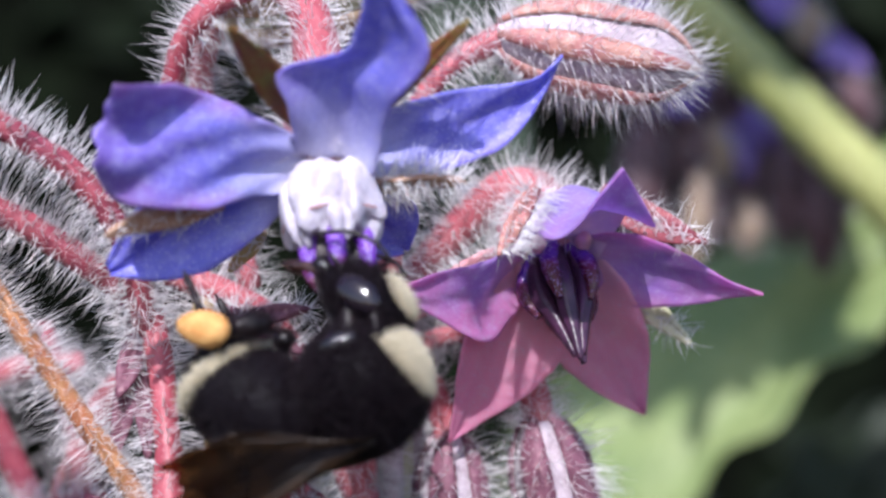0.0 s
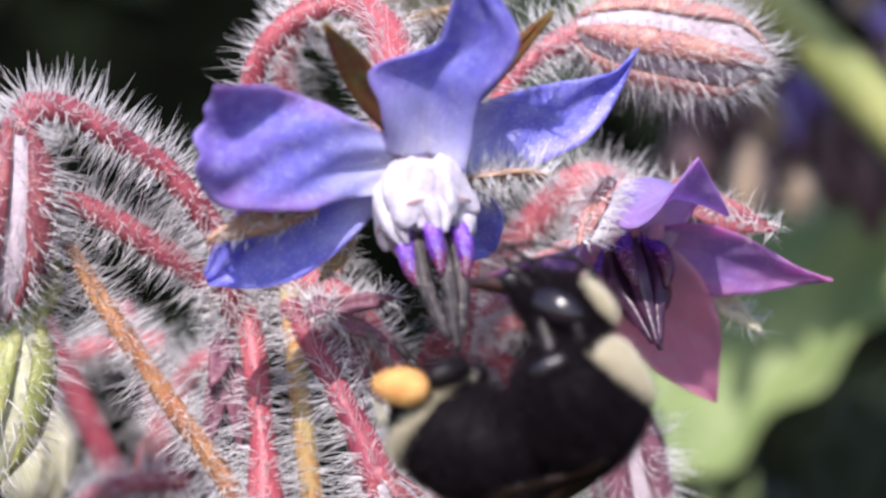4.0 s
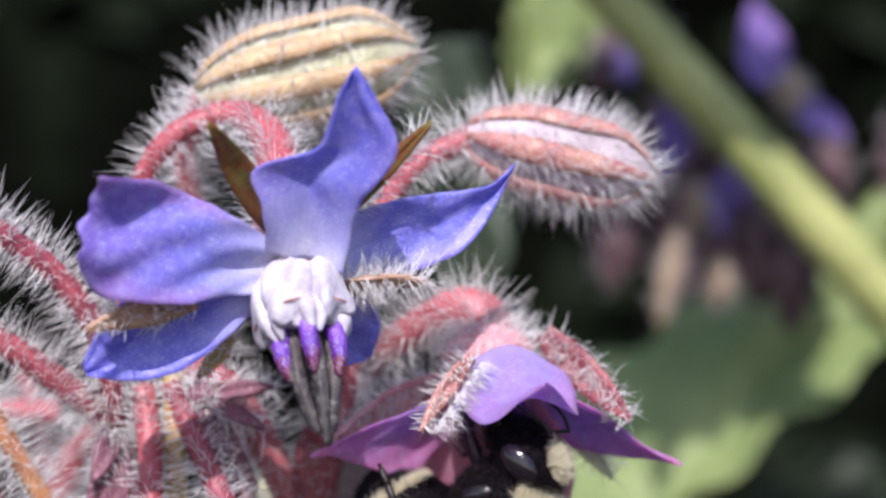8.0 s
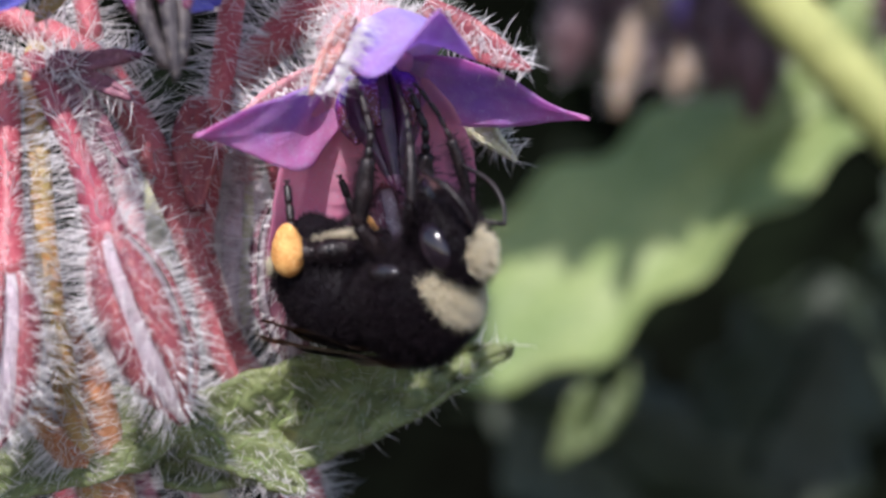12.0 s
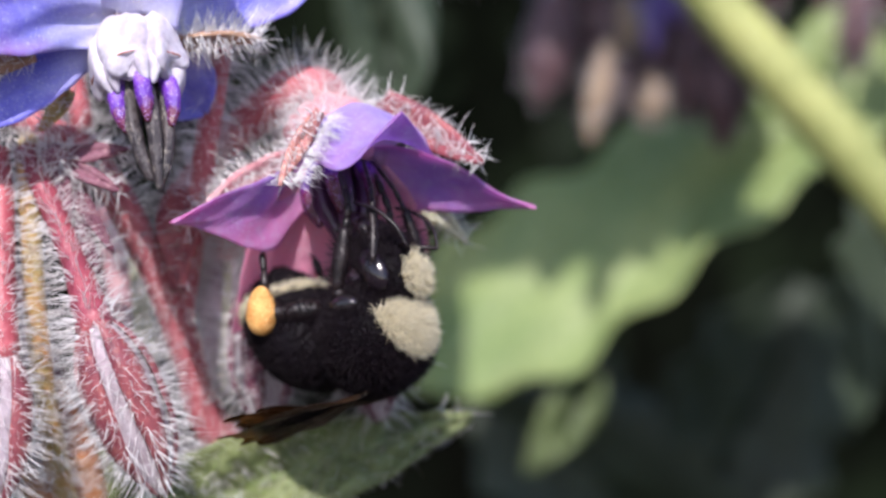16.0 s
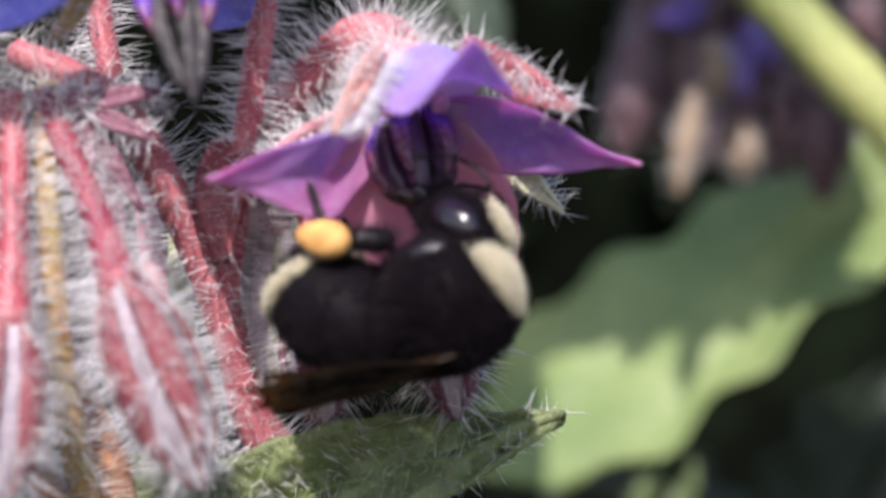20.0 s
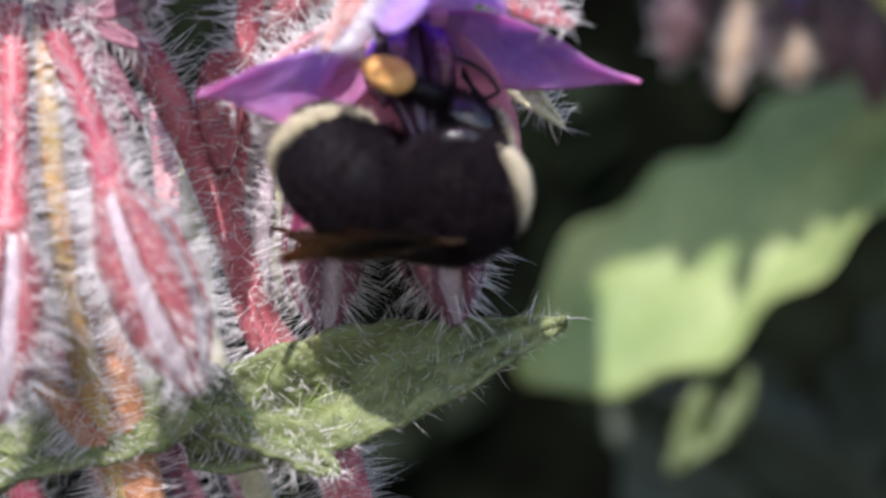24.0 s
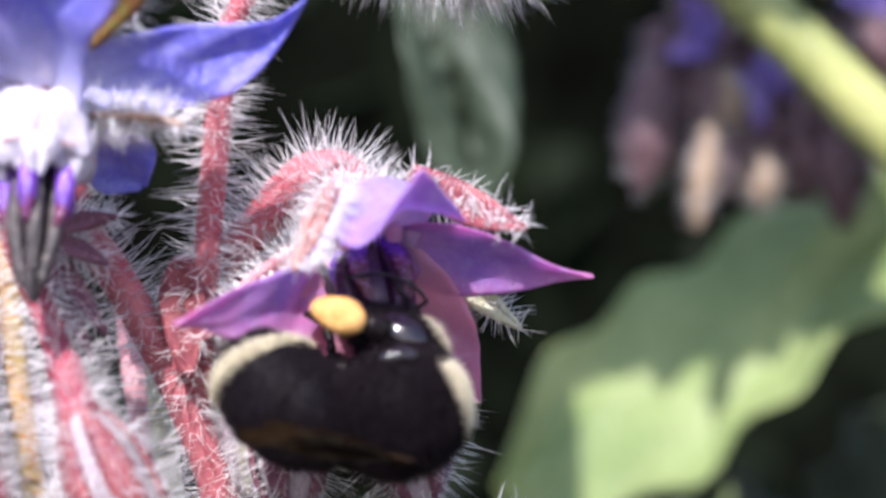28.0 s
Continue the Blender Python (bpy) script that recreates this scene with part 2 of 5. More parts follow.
M_HAIR = hair_skin("white_hair", (0.99, 0.97, 0.98), 0.5, 0.25, 0.7)
M_BLACKHAIR = hair_skin("black_hair", (0.0075, 0.0042, 0.0068), 0.0, 0.5, 0.14)
M_PALEHAIR = hair_skin("pale_hair", (0.84, 0.78, 0.60), 0.45, 0.5)
M_BEE = tissue("black_shell", (0.003, 0.0022, 0.0034), (0.005, 0.0038, 0.0056), 0.2, 1.2, 0.6, 0.0, 0.04, None, 0.0, 0.08)
M_BEESKIN = tissue("pale_shell", (0.45, 0.40, 0.26), (0.62, 0.56, 0.36), 0.3, 1.2, 0.6, 0.0, 0.05)
M_LEG = tissue("dark_leg", (0.005, 0.004, 0.005), (0.016, 0.010, 0.011), 0.2, 1.2, 0.4, 0.0, 0.04, None, 0.0, 0.28)
M_EYE = tissue("glossy_eye", (0.006, 0.004, 0.007), (0.012, 0.008, 0.012), 0.2, 1.2, 0.14, 0.0, 0.01, None, 0.0, 0.5)
M_TONGUE = tissue("brown_tongue", (0.012, 0.006, 0.006), (0.05, 0.022, 0.018), 0.25, 1.5, 0.22, 0.0, 0.05, None, 0.0, 0.5)
M_POLLEN = tissue("pollen", (0.48, 0.20, 0.045), (0.66, 0.37, 0.12), 0.14, 1.0, 0.65, 0.1, 0.14, (0.86, 0.58, 0.26))


def wing_skin():
    m, nt, bsdf, out = tree("smoky_wing")
    v = coord(nt)
    c = ramp(nt, noise_of(nt, v, 1.4), [(0.35, (0.007, 0.0045, 0.003)), (0.65, (0.026, 0.013, 0.006))])
    finish(m, nt, bsdf, out, c, 0.42, 0.2, (0.16, 0.08, 0.03), noise_of(nt, v, 0.5), 0.06, 0, 0.3)
    clear = nt.nodes.new("ShaderNodeBsdfTransparent")
    clear.inputs[0].default_value = (0.55, 0.36, 0.2, 1)
    src = out.inputs["Surface"].links[0].from_socket
    mx = nt.nodes.new("ShaderNodeMixShader")
    sep = nt.nodes.new("ShaderNodeSeparateXYZ")
    nt.links.new(v, sep.inputs[0])
    far = ramp(nt, maths(nt, "ADD", maths(nt, "MULTIPLY", sep.outputs["Y"], 100.0), maths(nt, "MULTIPLY", noise_of(nt, v, 1.8), 0.3)), [(0.50, (0.04, 0.04, 0.04)), (1.0, (0.55, 0.55, 0.55))])
    nt.links.new(far, mx.inputs[0])
    nt.links.new(src, mx.inputs[1])
    nt.links.new(clear.outputs[0], mx.inputs[2])
    nt.links.new(mx.outputs[0], out.inputs["Surface"])
    return m


M_WING = wing_skin()


# the shade behind the plants is painted in as near-black greens
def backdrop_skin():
    m, nt, bsdf, out = tree("shade_tint_hedge")
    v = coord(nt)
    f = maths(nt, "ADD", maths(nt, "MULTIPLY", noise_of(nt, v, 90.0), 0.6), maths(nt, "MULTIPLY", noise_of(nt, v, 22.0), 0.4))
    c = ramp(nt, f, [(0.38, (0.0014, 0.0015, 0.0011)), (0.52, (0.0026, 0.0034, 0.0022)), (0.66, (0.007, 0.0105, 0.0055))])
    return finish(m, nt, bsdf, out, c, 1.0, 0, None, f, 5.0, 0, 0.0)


def soil_skin():
    m, nt, bsdf, out = tree("dark_soil")
    v = coord(nt)
    f = maths(nt, "ADD", maths(nt, "MULTIPLY", noise_of(nt, v, 60.0), 0.5), maths(nt, "MULTIPLY", noise_of(nt, v, 6.0), 0.5))
    c = ramp(nt, f, [(0.35, (0.012, 0.009, 0.006)), (0.65, (0.05, 0.038, 0.026))])
    return finish(m, nt, bsdf, out, c, 0.95, 0, None, f, 3.0, 0, 0.1)


# ---- shapes, in millimetres ----
rng = np.random.default_rng(7)


def part(name, shape, material, parent=None, label="", at=None, smooth=True):
    """ONE mesh object from a shape (vertices, faces), under a thing or a part."""
    v, f = shape
    me = bpy.data.meshes.new(name)
    me.from_pydata((np.asarray(v) * MM).tolist(), [], [list(map(int, q)) for q in f])
    me.update()
    if smooth:
        me.polygons.foreach_set("use_smooth", [True] * len(me.polygons))
    me.materials.append(material)
    ob = new(name, me)
    if parent is not None:
        ob.parent = parent
    if at is not None:
        ob.matrix_basis = at
    if label:
        ob["label"] = label
    return ob


def thing(name, label, category, group="", at=(0, 0, 0)):
    ob = new(name)
    ob.empty_display_size = 0.002
    ob.location = [c * MM for c in at]
    return tagged(ob, label, category, group)


def spline(pts, n):
    """A smooth run of n points through pts."""
    p = np.asarray(pts, float)
    k = len(p) - 1
    q = np.vstack([2 * p[0] - p[1], p, 2 * p[-1] - p[-2]])
    out = []
    for s in np.linspace(0, k, n):
        i = min(int(s), k - 1)
        u = s - i
        a, b, c, d = q[i:i + 4]
        out.append(0.5 * (2 * b + (c - a) * u + (2 * a - 5 * b + 4 * c - d) * u * u + (3 * b - a - 3 * c + d) * u ** 3))
    return np.array(out)


def frames_along(c):
    t = np.gradient(c, axis=0)
    t /= np.linalg.norm(t, axis=1)[:, None] + 1e-9
    ref = np.array([0.0, 1.0, 0.0]) if abs(t[0, 1]) < 0.8 else np.array([1.0, 0, 0])
    side = []
    for k in range(len(c)):
        ref = ref - t[k] * (ref @ t[k])
        ref /= np.linalg.norm(ref) + 1e-9
        side.append(ref.copy())
    side = np.array(side)
    return t, side, np.cross(t, side)


def tube(pts, radii, n=24, sides=12, lumpy=0.04, ridges=0, ridge=0.0):
    """A stem along pts, its radius gliding through radii, closed at both ends."""
    c = spline(pts, n)
    t, a, b = frames_along(c)
    r = np.interp(np.linspace(0, 1, n), np.linspace(0, 1, len(radii)), radii)
    th = np.linspace(0, 2 * np.pi, sides, endpoint=False)
    v = []
    for k in range(n):
        rr = r[k] * (1 + lumpy * rng.standard_normal(sides) + (ridge * np.cos(ridges * th) if ridges else 0))
        v.append(c[k] + np.outer(np.cos(th) * rr, a[k]) + np.outer(np.sin(th) * rr, b[k]))
    v = np.vstack(v + [c[:1] - t[:1] * r[0] * 0.5, c[-1:] + t[-1:] * r[-1] * 0.5])
    f = [(k * sides + j, k * sides + (j + 1) % sides, (k + 1) * sides + (j + 1) % sides, (k + 1) * sides + j) for k in range(n - 1) for j in range(sides)]
    e0, e1 = n * sides, n * sides + 1
    f += [(e0, (j + 1) % sides, j) for j in range(sides)]
    f += [(e1, (n - 1) * sides + j, (n - 1) * sides + (j + 1) % sides) for j in range(sides)]
    return v, f


def sheet(grid, thick):
    """A closed thin body from a grid of points (rows x columns x 3)."""
    g = np.asarray(grid, float)
    nu, nv, _ = g.shape
    du, dv = np.gradient(g, axis=0), np.gradient(g, axis=1)
    nm = np.cross(dv, du)
    nm /= np.linalg.norm(nm, axis=2)[..., None] + 1e-9
    edge = np.ones((nu, nv))
    edge[:, 0] = edge[:, -1] = 0.25
    edge[-1, :] = 0.25
    top = (g + nm * (0.5 * thick * edge)[..., None]).reshape(-1, 3)
    bot = (g - nm * (0.5 * thick * edge)[..., None]).reshape(-1, 3)
    n = nu * nv
    f = []
    for i in range(nu - 1):
        for j in range(nv - 1):
            a, b, c, d = i * nv + j, i * nv + j + 1, (i + 1) * nv + j + 1, (i + 1) * nv + j
            f += [(a, b, c, d), (n + d, n + c, n + b, n + a)]
    rim = [i * nv for i in range(nu)] + [(nu - 1) * nv + j for j in range(1, nv)] + [i * nv + nv - 1 for i in range(nu - 2, -1, -1)] + [j for j in range(nv - 2, 0, -1)]
    f += [(p, q, n + q, n + p) for p, q in zip(rim, rim[1:] + rim[:1])]
    return np.vstack([top, bot]), f


def blade(length, half, profile, cup=0.0, bend=0.0, ripple=0.0, crease=0.0, nu=18, nv=11, thick=0.12, seed=1, twist=0.0, side_curve=0.0, tooth=0.0, arch=0.0, bow=0.0, notch=0.0, pucker=0.0, sway=None, lift=None):
    """A petal, sepal or leaf along +y, its face towards +z. profile: shares of half at even steps from foot to tip."""
    r = np.random.default_rng(seed)
    ph = r.uniform(0, 6.28, 6)
    u = np.linspace(0, 1, nu)
    xs = np.linspace(0, 1, len(profile))
    sm = spline(np.stack([xs, profile], 1), 60)
    w = half * np.maximum(np.interp(u, sm[:, 0], sm[:, 1]), 0.01)
    off = np.zeros(nu)
    if sway is not None:
        so = spline(np.stack([np.linspace(0, 1, len(sway)), sway], 1), 60)
        off = np.interp(u, so[:, 0], so[:, 1])
    up = np.zeros(nu)
    if lift is not None:
        so = spline(np.stack([np.linspace(0, 1, len(lift)), lift], 1), 60)
        up = np.interp(u, so[:, 0], so[:, 1])
    g = np.zeros((nu, nv, 3))
    for i in range(nu):
        for j, v in enumerate(np.linspace(-1, 1, nv)):
            wi = w[i] * (1 + tooth * math.sin(u[i] * 40 + ph[4] + v) * abs(v))
            x = v * wi
            z = cup * v * v * wi - bend * u[i] ** 2 * length - 4 * arch * u[i] * (1 - u[i]) * length - crease * (1 - abs(v)) ** 2 * wi + up[i]
            z += ripple * (abs(v) ** 1.5) * math.sin(u[i] * 9 + ph[0] + v * 1.3) + 0.5 * ripple * math.sin(u[i] * 5 + v * 4 + ph[1]) + 0.25 * ripple * math.sin(u[i] * 17 + v * 7 + ph[2])
            if pucker:
                yy = u[i] * length
                z += pucker * (abs(math.sin(x * 1.9 + yy * 0.8 + ph[1])) + abs(math.sin(yy * 1.7 - x * 1.1 + ph[2])) + 0.6 * math.sin(x * 4.1 + ph[3]) * math.sin(yy * 3.7))
            a = twist * u[i]
            x, z = x * math.cos(a) - z * math.sin(a), x * math.sin(a) + z * math.cos(a)
            g[i, j] = x + off[i] + side_curve * u[i] ** 2 * length + 4 * bow * u[i] * (1 - u[i]) * length, u[i] * length * (1 - notch * u[i] ** 3 * (0.5 + 0.5 * math.sin(v * 5 + ph[3]) + 0.4 * math.sin(v * 10 + ph[5]))), z
    return sheet(g, thick)


def aim(foot, tip, face):
    """A pose with its origin at foot, +y towards tip, +z as near to face as may be (millimetres in, metres out)."""
    f, t, n = Vector(foot), Vector(tip), Vector(face)
    y = (t - f).normalized()
    x = y.cross(n).normalized()
    z = x.cross(y)
    m = Matrix((x, y, z)).transposed().to_4x4()
    m.translation = f * MM
    return m


def ball(rx, ry, rz, nu=14, nv=20, lump=0.0, seed=1, taper=0.0, pinch=None):
    """A rounded body along x; taper narrows its front end."""
    r = np.random.default_rng(seed)
    v, f = [], []
    for i in range(nu + 1):
        a = math.pi * i / nu
        cx, s = -math.cos(a), math.sin(a)
        k = s * (1 - taper * (cx + 1) / 2)
        if pinch is not None:
            k *= pinch(cx)
        for j in range(nv):
            b = 2 * math.pi * j / nv
            q = 1 + lump * r.standard_normal()
            v.append((rx * cx, ry * k * math.cos(b) * q, rz * k * math.sin(b) * q))
    f = [(i * nv + j, i * nv + (j + 1) % nv, (i + 1) * nv + (j + 1) % nv, (i + 1) * nv + j) for i in range(nu) for j in range(nv)]
    return np.array(v), f


def moved(shape, m):
    v, f = shape
    a = np.array(m)
    return np.asarray(v) @ a[:3, :3].T + a[:3, 3], f


def join(shapes):
    v, f, n = [], [], 0
    for a, b in shapes:
        v.append(np.asarray(a))
        f += [tuple(i + n for i in q) for q in b]
        n += len(a)
    return np.vstack(v), f


def scatter(shape, n, keep=None):
    """n points spread evenly over a shape, with the outward directions there."""
    v, f = np.asarray(shape[0]), shape[1]
    tri = np.array([(q[0], q[k], q[k + 1]) for q in f for k in range(1, len(q) - 1)])
    a, b, c = v[tri[:, 0]], v[tri[:, 1]], v[tri[:, 2]]
    cr = np.cross(b - a, c - a)
    area = np.linalg.norm(cr, axis=1) + 1e-12
    i = rng.choice(len(tri), n, p=area / area.sum())
    s, t = rng.random((2, n))
    flip = s + t > 1
    s[flip], t[flip] = 1 - s[flip], 1 - t[flip]
    p = a[i] + (b - a)[i] * s[:, None] + (c - a)[i] * t[:, None]
    nm = cr[i] / area[i][:, None]
    if keep is not None:
        k = keep(p, nm)
        p, nm = p[k], nm[k]
    return p, nm


def hairs(p, nm, length, radius=0.05, lean=(0, 0, 0), wild=0.25, droop=0.0, spread=0.35):
    """Tapering bristles, each bent once, at points p towards nm."""
    n = len(p)
    d = nm + wild * rng.standard_normal((n, 3)) + np.asarray(lean)
    d /= np.linalg.norm(d, axis=1)[:, None]
    ln = length * (1 + spread * rng.standard_normal(n)).clip(0.3, 1.7)
    ref = np.where(np.abs(d[:, 2:3]) < 0.8, [[0, 0, 1.0]], [[1.0, 0, 0]])
    a = np.cross(d, ref)
    a /= np.linalg.norm(a, axis=1)[:, None]
    b = np.cross(d, a)
    bend = a * rng.normal(0, 0.06, (n, 1)) + b * rng.normal(0, 0.06, (n, 1)) + np.array([0, 0, -droop])
    mid = p + d * (0.55 * ln)[:, None]
    tip = p + d * ln[:, None] + bend * ln[:, None]
    rr = radius * rng.uniform(0.55, 1.2, (n, 1))
    v = np.zeros((n, 7, 3))
    for k in range(3):
        o = math.cos(2.094 * k) * a + math.sin(2.094 * k) * b
        v[:, k] = p - d * 0.05 + o * rr
        v[:, 3 + k] = mid + o * rr * 0.6
    v[:, 6] = tip
    base = (np.arange(n) * 7)[:, None]
    quads = np.concatenate([base + np.array([k, (k + 1) % 3, 3 + (k + 1) % 3, 3 + k]) for k in range(3)])
    tris = np.concatenate([base + np.array([3 + k, 3 + (k + 1) % 3, 6]) for k in range(3)])
    return v.reshape(-1, 3), quads.tolist() + tris.tolist()


def fuzz(name, shape, n, length, parent, material=None, at=None, **kw):
    keep = kw.pop("keep", None)
    p, nm = scatter(shape, n, keep)
    ob = part(name, hairs(p, nm, length, **kw), material or M_HAIR, parent, "", at)
    ob["kind"] = "stuff"
    return ob

# ---- where the moving things go: seconds, millimetres, degrees ----
PINK = [
    (0, 5.19, 9.37, -5.84, 175.78, -37.68, -71.47),
    (1, 5.12, 9.62, -6.31, 175.43, -37.52, -71.31),
    (2, 4.89, 9.84, -6.17, 176.08, -39.15, -70.77),
    (3, 4.98, 10.35, -5.82, 175.13, -39.83, -70.50),
    (5.5, 5.08, 7.91, -7.57, 178.35, -41.71, -72.52),
    (6, 5.49, 8.08, -8.65, -174.07, -36.97, -75.14),
    (7, 4.28, 6.83, -8.62, 177.97, -24.48, -78.24),
    (8, 4.12, 7.41, -8.23, 176.43, -21.72, -75.74),
    (9, 3.80, 6.67, -8.88, 176.81, -32.44, -70.35),
    (10, 3.51, 8.80, -9.49, -176.74, -30.89, -71.83),
    (11, 3.68, 8.43, -8.64, -178.61, -23.50, -72.94),
    (12, 3.85, 7.89, -9.06, -177.65, -28.94, -72.06),
    (15, 3.57, 7.62, -8.87, -179.40, -31.13, -70.84),
    (16, 3.39, 8.05, -8.70, -178.95, -30.20, -69.64),
    (17, 3.54, 7.37, -8.79, -178.94, -30.25, -71.75),
    (18, 3.40, 6.99, -8.94, -179.23, -31.10, -72.51),
    (19, 3.86, 7.18, -9.29, -177.01, -27.80, -73.17),
    (20, 3.61, 7.92, -9.29, -177.39, -28.82, -72.50),
    (21, 3.87, 8.11, -9.06, -179.25, -26.87, -72.94),
    (21.5, 3.82, 7.66, -9.24, -179.14, -27.56, -72.58),
    (24, 3.93, 6.59, -9.61, -178.45, -26.83, -71.57),
    (25, 4.00, 6.53, -9.26, 178.60, -27.04, -70.28),
    (26, 3.86, 7.86, -9.30, 178.34, -29.54, -69.57),
    (27, 3.69, 8.58, -9.98, -179.70, -33.21, -68.35),
    (28, 3.61, 8.99, -10.20, -176.33, -33.47, -69.13),
]
BLUE = [
    (0, -6.95, -0.30, -1.16, 178.08, -20.87, -71.08),
    (1, -7.61, 0.25, -1.53, -179.86, -23.30, -69.08),
    (2, -7.93, 0.68, -1.51, 177.30, -23.91, -64.74),
    (3, -7.30, -1.13, -1.27, 178.69, -24.14, -67.94),
    (5.5, -6.82, -2.02, -1.64, 178.90, -32.51, -69.26),
    (6, -6.83, -1.97, -1.59, 178.86, -31.90, -68.53),
    (7, -6.84, -2.07, -1.58, 178.39, -33.24, -68.35),
    (8, -6.87, -2.01, -1.63, 178.64, -31.80, -66.82),
    (9, -7.17, -1.72, -1.42, 179.04, -30.37, -63.55),
    (11, -7.53, -0.11, -1.13, 179.32, -29.47, -61.69),
    (12, -7.75, 0.59, -1.20, 179.05, -29.24, -61.51),
    (15, -7.58, 2.52, -1.56, 178.73, -30.08, -64.21),
    (16, -7.79, 3.24, -1.58, 178.89, -30.02, -64.13),
    (17, -7.99, 4.04, -1.88, 178.56, -31.42, -62.73),
    (18, -7.58, 3.34, -1.26, 179.39, -28.93, -64.99),
    (19, -7.80, 2.99, -0.82, 179.54, -27.73, -63.94),
    (20, -7.90, 2.71, -0.34, -179.74, -26.39, -63.41),
    (21, -7.86, 2.53, -0.51, 179.66, -26.62, -63.37),
    (21.5, -7.88, 2.46, -0.60, 179.48, -26.74, -63.17),
    (25, -9.32, 1.91, -0.43, 177.38, -25.25, -64.65),
    (26, -9.44, 1.83, -0.73, 176.90, -25.21, -66.39),
    (27, -9.98, 1.73, -1.02, 176.56, -24.71, -67.99),
    (28, -10.86, 2.05, -2.60, 173.88, -14.72, -72.49),
]
BEE = [
    (0, -5.59, -5.00, -12.01, 154.00, -50.00, 4.00),
    (0.5, -4.02, -5.00, -10.48, 154.00, -49.00, 4.00),
    (1, -4.91, -5.00, -11.16, 154.00, -46.00, 4.00),
    (1.5, -5.37, -5.00, -11.06, 154.00, -43.00, 4.00),
    (2, -5.66, -5.00, -10.77, 154.00, -40.00, 4.00),
    (2.5, -6.53, -5.00, -11.24, 154.00, -39.00, 4.00),
    (3, -6.06, -5.00, -11.34, 154.00, -38.00, 4.00),
    (3.5, -6.00, -5.00, -11.54, 154.00, -40.00, 4.00),
    (4.2, 4.00, -14.00, -13.00, 160.00, -75.00, 2.60),
    (4.9, 13.00, -7.00, -11.00, 0.00, -50.00, -178.80),
    (5.5, 13.44, 1.00, -9.94, -12.00, -22.00, 180.00),
    (6, 12.04, 2.00, -11.09, -12.00, -45.00, 170.00),
    (6.3, 8.02, 2.00, -13.49, -12.00, -75.00, 164.00),
    (7, 6.94, 2.50, -14.70, 180.00, -68.00, -23.33),
    (7.5, 6.53, 2.50, -14.86, 180.00, -62.00, -26.67),
    (8, 4.75, 2.50, -15.01, -175.00, -54.00, -30.00),
    (8.5, 7.30, 2.50, -14.88, 180.00, -42.00, -32.00),
    (9, 5.50, 2.50, -16.47, -175.00, -40.00, -34.00),
    (9.5, 5.52, 2.50, -17.10, -175.00, -38.00, -33.75),
    (10, 5.91, 2.50, -19.27, -175.00, -38.00, -33.50),
    (10.5, 5.56, 2.50, -20.07, -175.00, -38.00, -33.25),
    (11, 5.62, 2.50, -20.38, -175.00, -38.00, -33.00),
    (11.5, 5.58, 2.39, -20.47, -175.00, -38.00, -35.75),
    (12, 6.18, 2.22, -21.00, -175.00, -38.00, -40.50),
    (12.5, 5.58, 2.22, -20.77, -175.00, -38.00, -40.25),
    (14.5, 6.13, 2.23, -19.79, 180.00, -40.00, -39.25),
    (15, 5.82, 2.29, -18.96, 180.00, -42.00, -37.00),
    (15.5, 5.80, 2.37, -18.75, 175.00, -44.00, -34.75),
    (16, 5.82, 2.40, -18.33, 172.00, -46.00, -33.50),
    (16.5, 5.70, 2.50, -18.06, 170.00, -48.00, -30.25),
    (17, 6.06, 2.50, -17.39, 170.00, -50.00, -30.00),
    (17.5, 5.93, 2.50, -17.70, 170.00, -50.00, -26.67),
    (18, 6.32, 2.50, -17.78, 172.00, -54.00, -23.33),
    (18.5, 6.13, 2.50, -17.23, 172.00, -54.00, -20.00),
    (19, 6.33, 2.50, -18.23, 166.00, -56.00, -13.33),
    (19.5, 6.21, 2.50, -18.55, 162.00, -54.00, -6.67),
    (20, 5.77, 2.62, -18.46, 152.00, -48.00, 3.00),
    (20.5, 6.15, 2.70, -17.99, 146.00, -46.00, 5.75),
    (21, 5.90, 2.82, -18.38, 146.00, -44.00, 9.50),
    (21.5, 6.51, 2.98, -18.55, 146.00, -40.00, 14.25),
    (23.5, 6.71, 3.24, -17.42, 146.00, -35.00, 23.25),
    (24, 6.54, 3.31, -17.85, 146.00, -28.00, 26.00),
    (24.5, 6.64, 3.31, -17.39, 146.00, -26.00, 26.25),
    (25, 6.94, 3.31, -17.55, 146.00, -26.00, 26.50),
    (25.5, 7.27, 3.31, -17.41, 146.00, -27.00, 26.75),
    (26, 7.21, 3.32, -17.42, 146.00, -33.00, 27.00),
    (26.5, 7.94, 3.33, -17.19, 146.00, -40.00, 27.25),
    (27, 6.66, 3.33, -18.21, 146.00, -38.00, 27.50),
    (27.5, 5.81, 3.33, -18.09, 146.00, -34.00, 27.75),
    (28, 5.67, 3.32, -18.18, 146.00, -32.00, 28.00),
]


def stand(table, t):
    """The pose of a keyed thing at one of its times."""
    return next(m for s, m in rows_of(table) if s == t)


def into(m, pts):
    """World points, in millimetres, in the space of a thing that stands at m."""
    inv = m.inverted()
    return [tuple((inv @ (Vector(p) * MM)) / MM) for p in pts]


def camera_side(table, t):
    """The way towards the camera in the space of a thing that stands as it does at t."""
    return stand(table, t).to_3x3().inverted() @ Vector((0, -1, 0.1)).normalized()


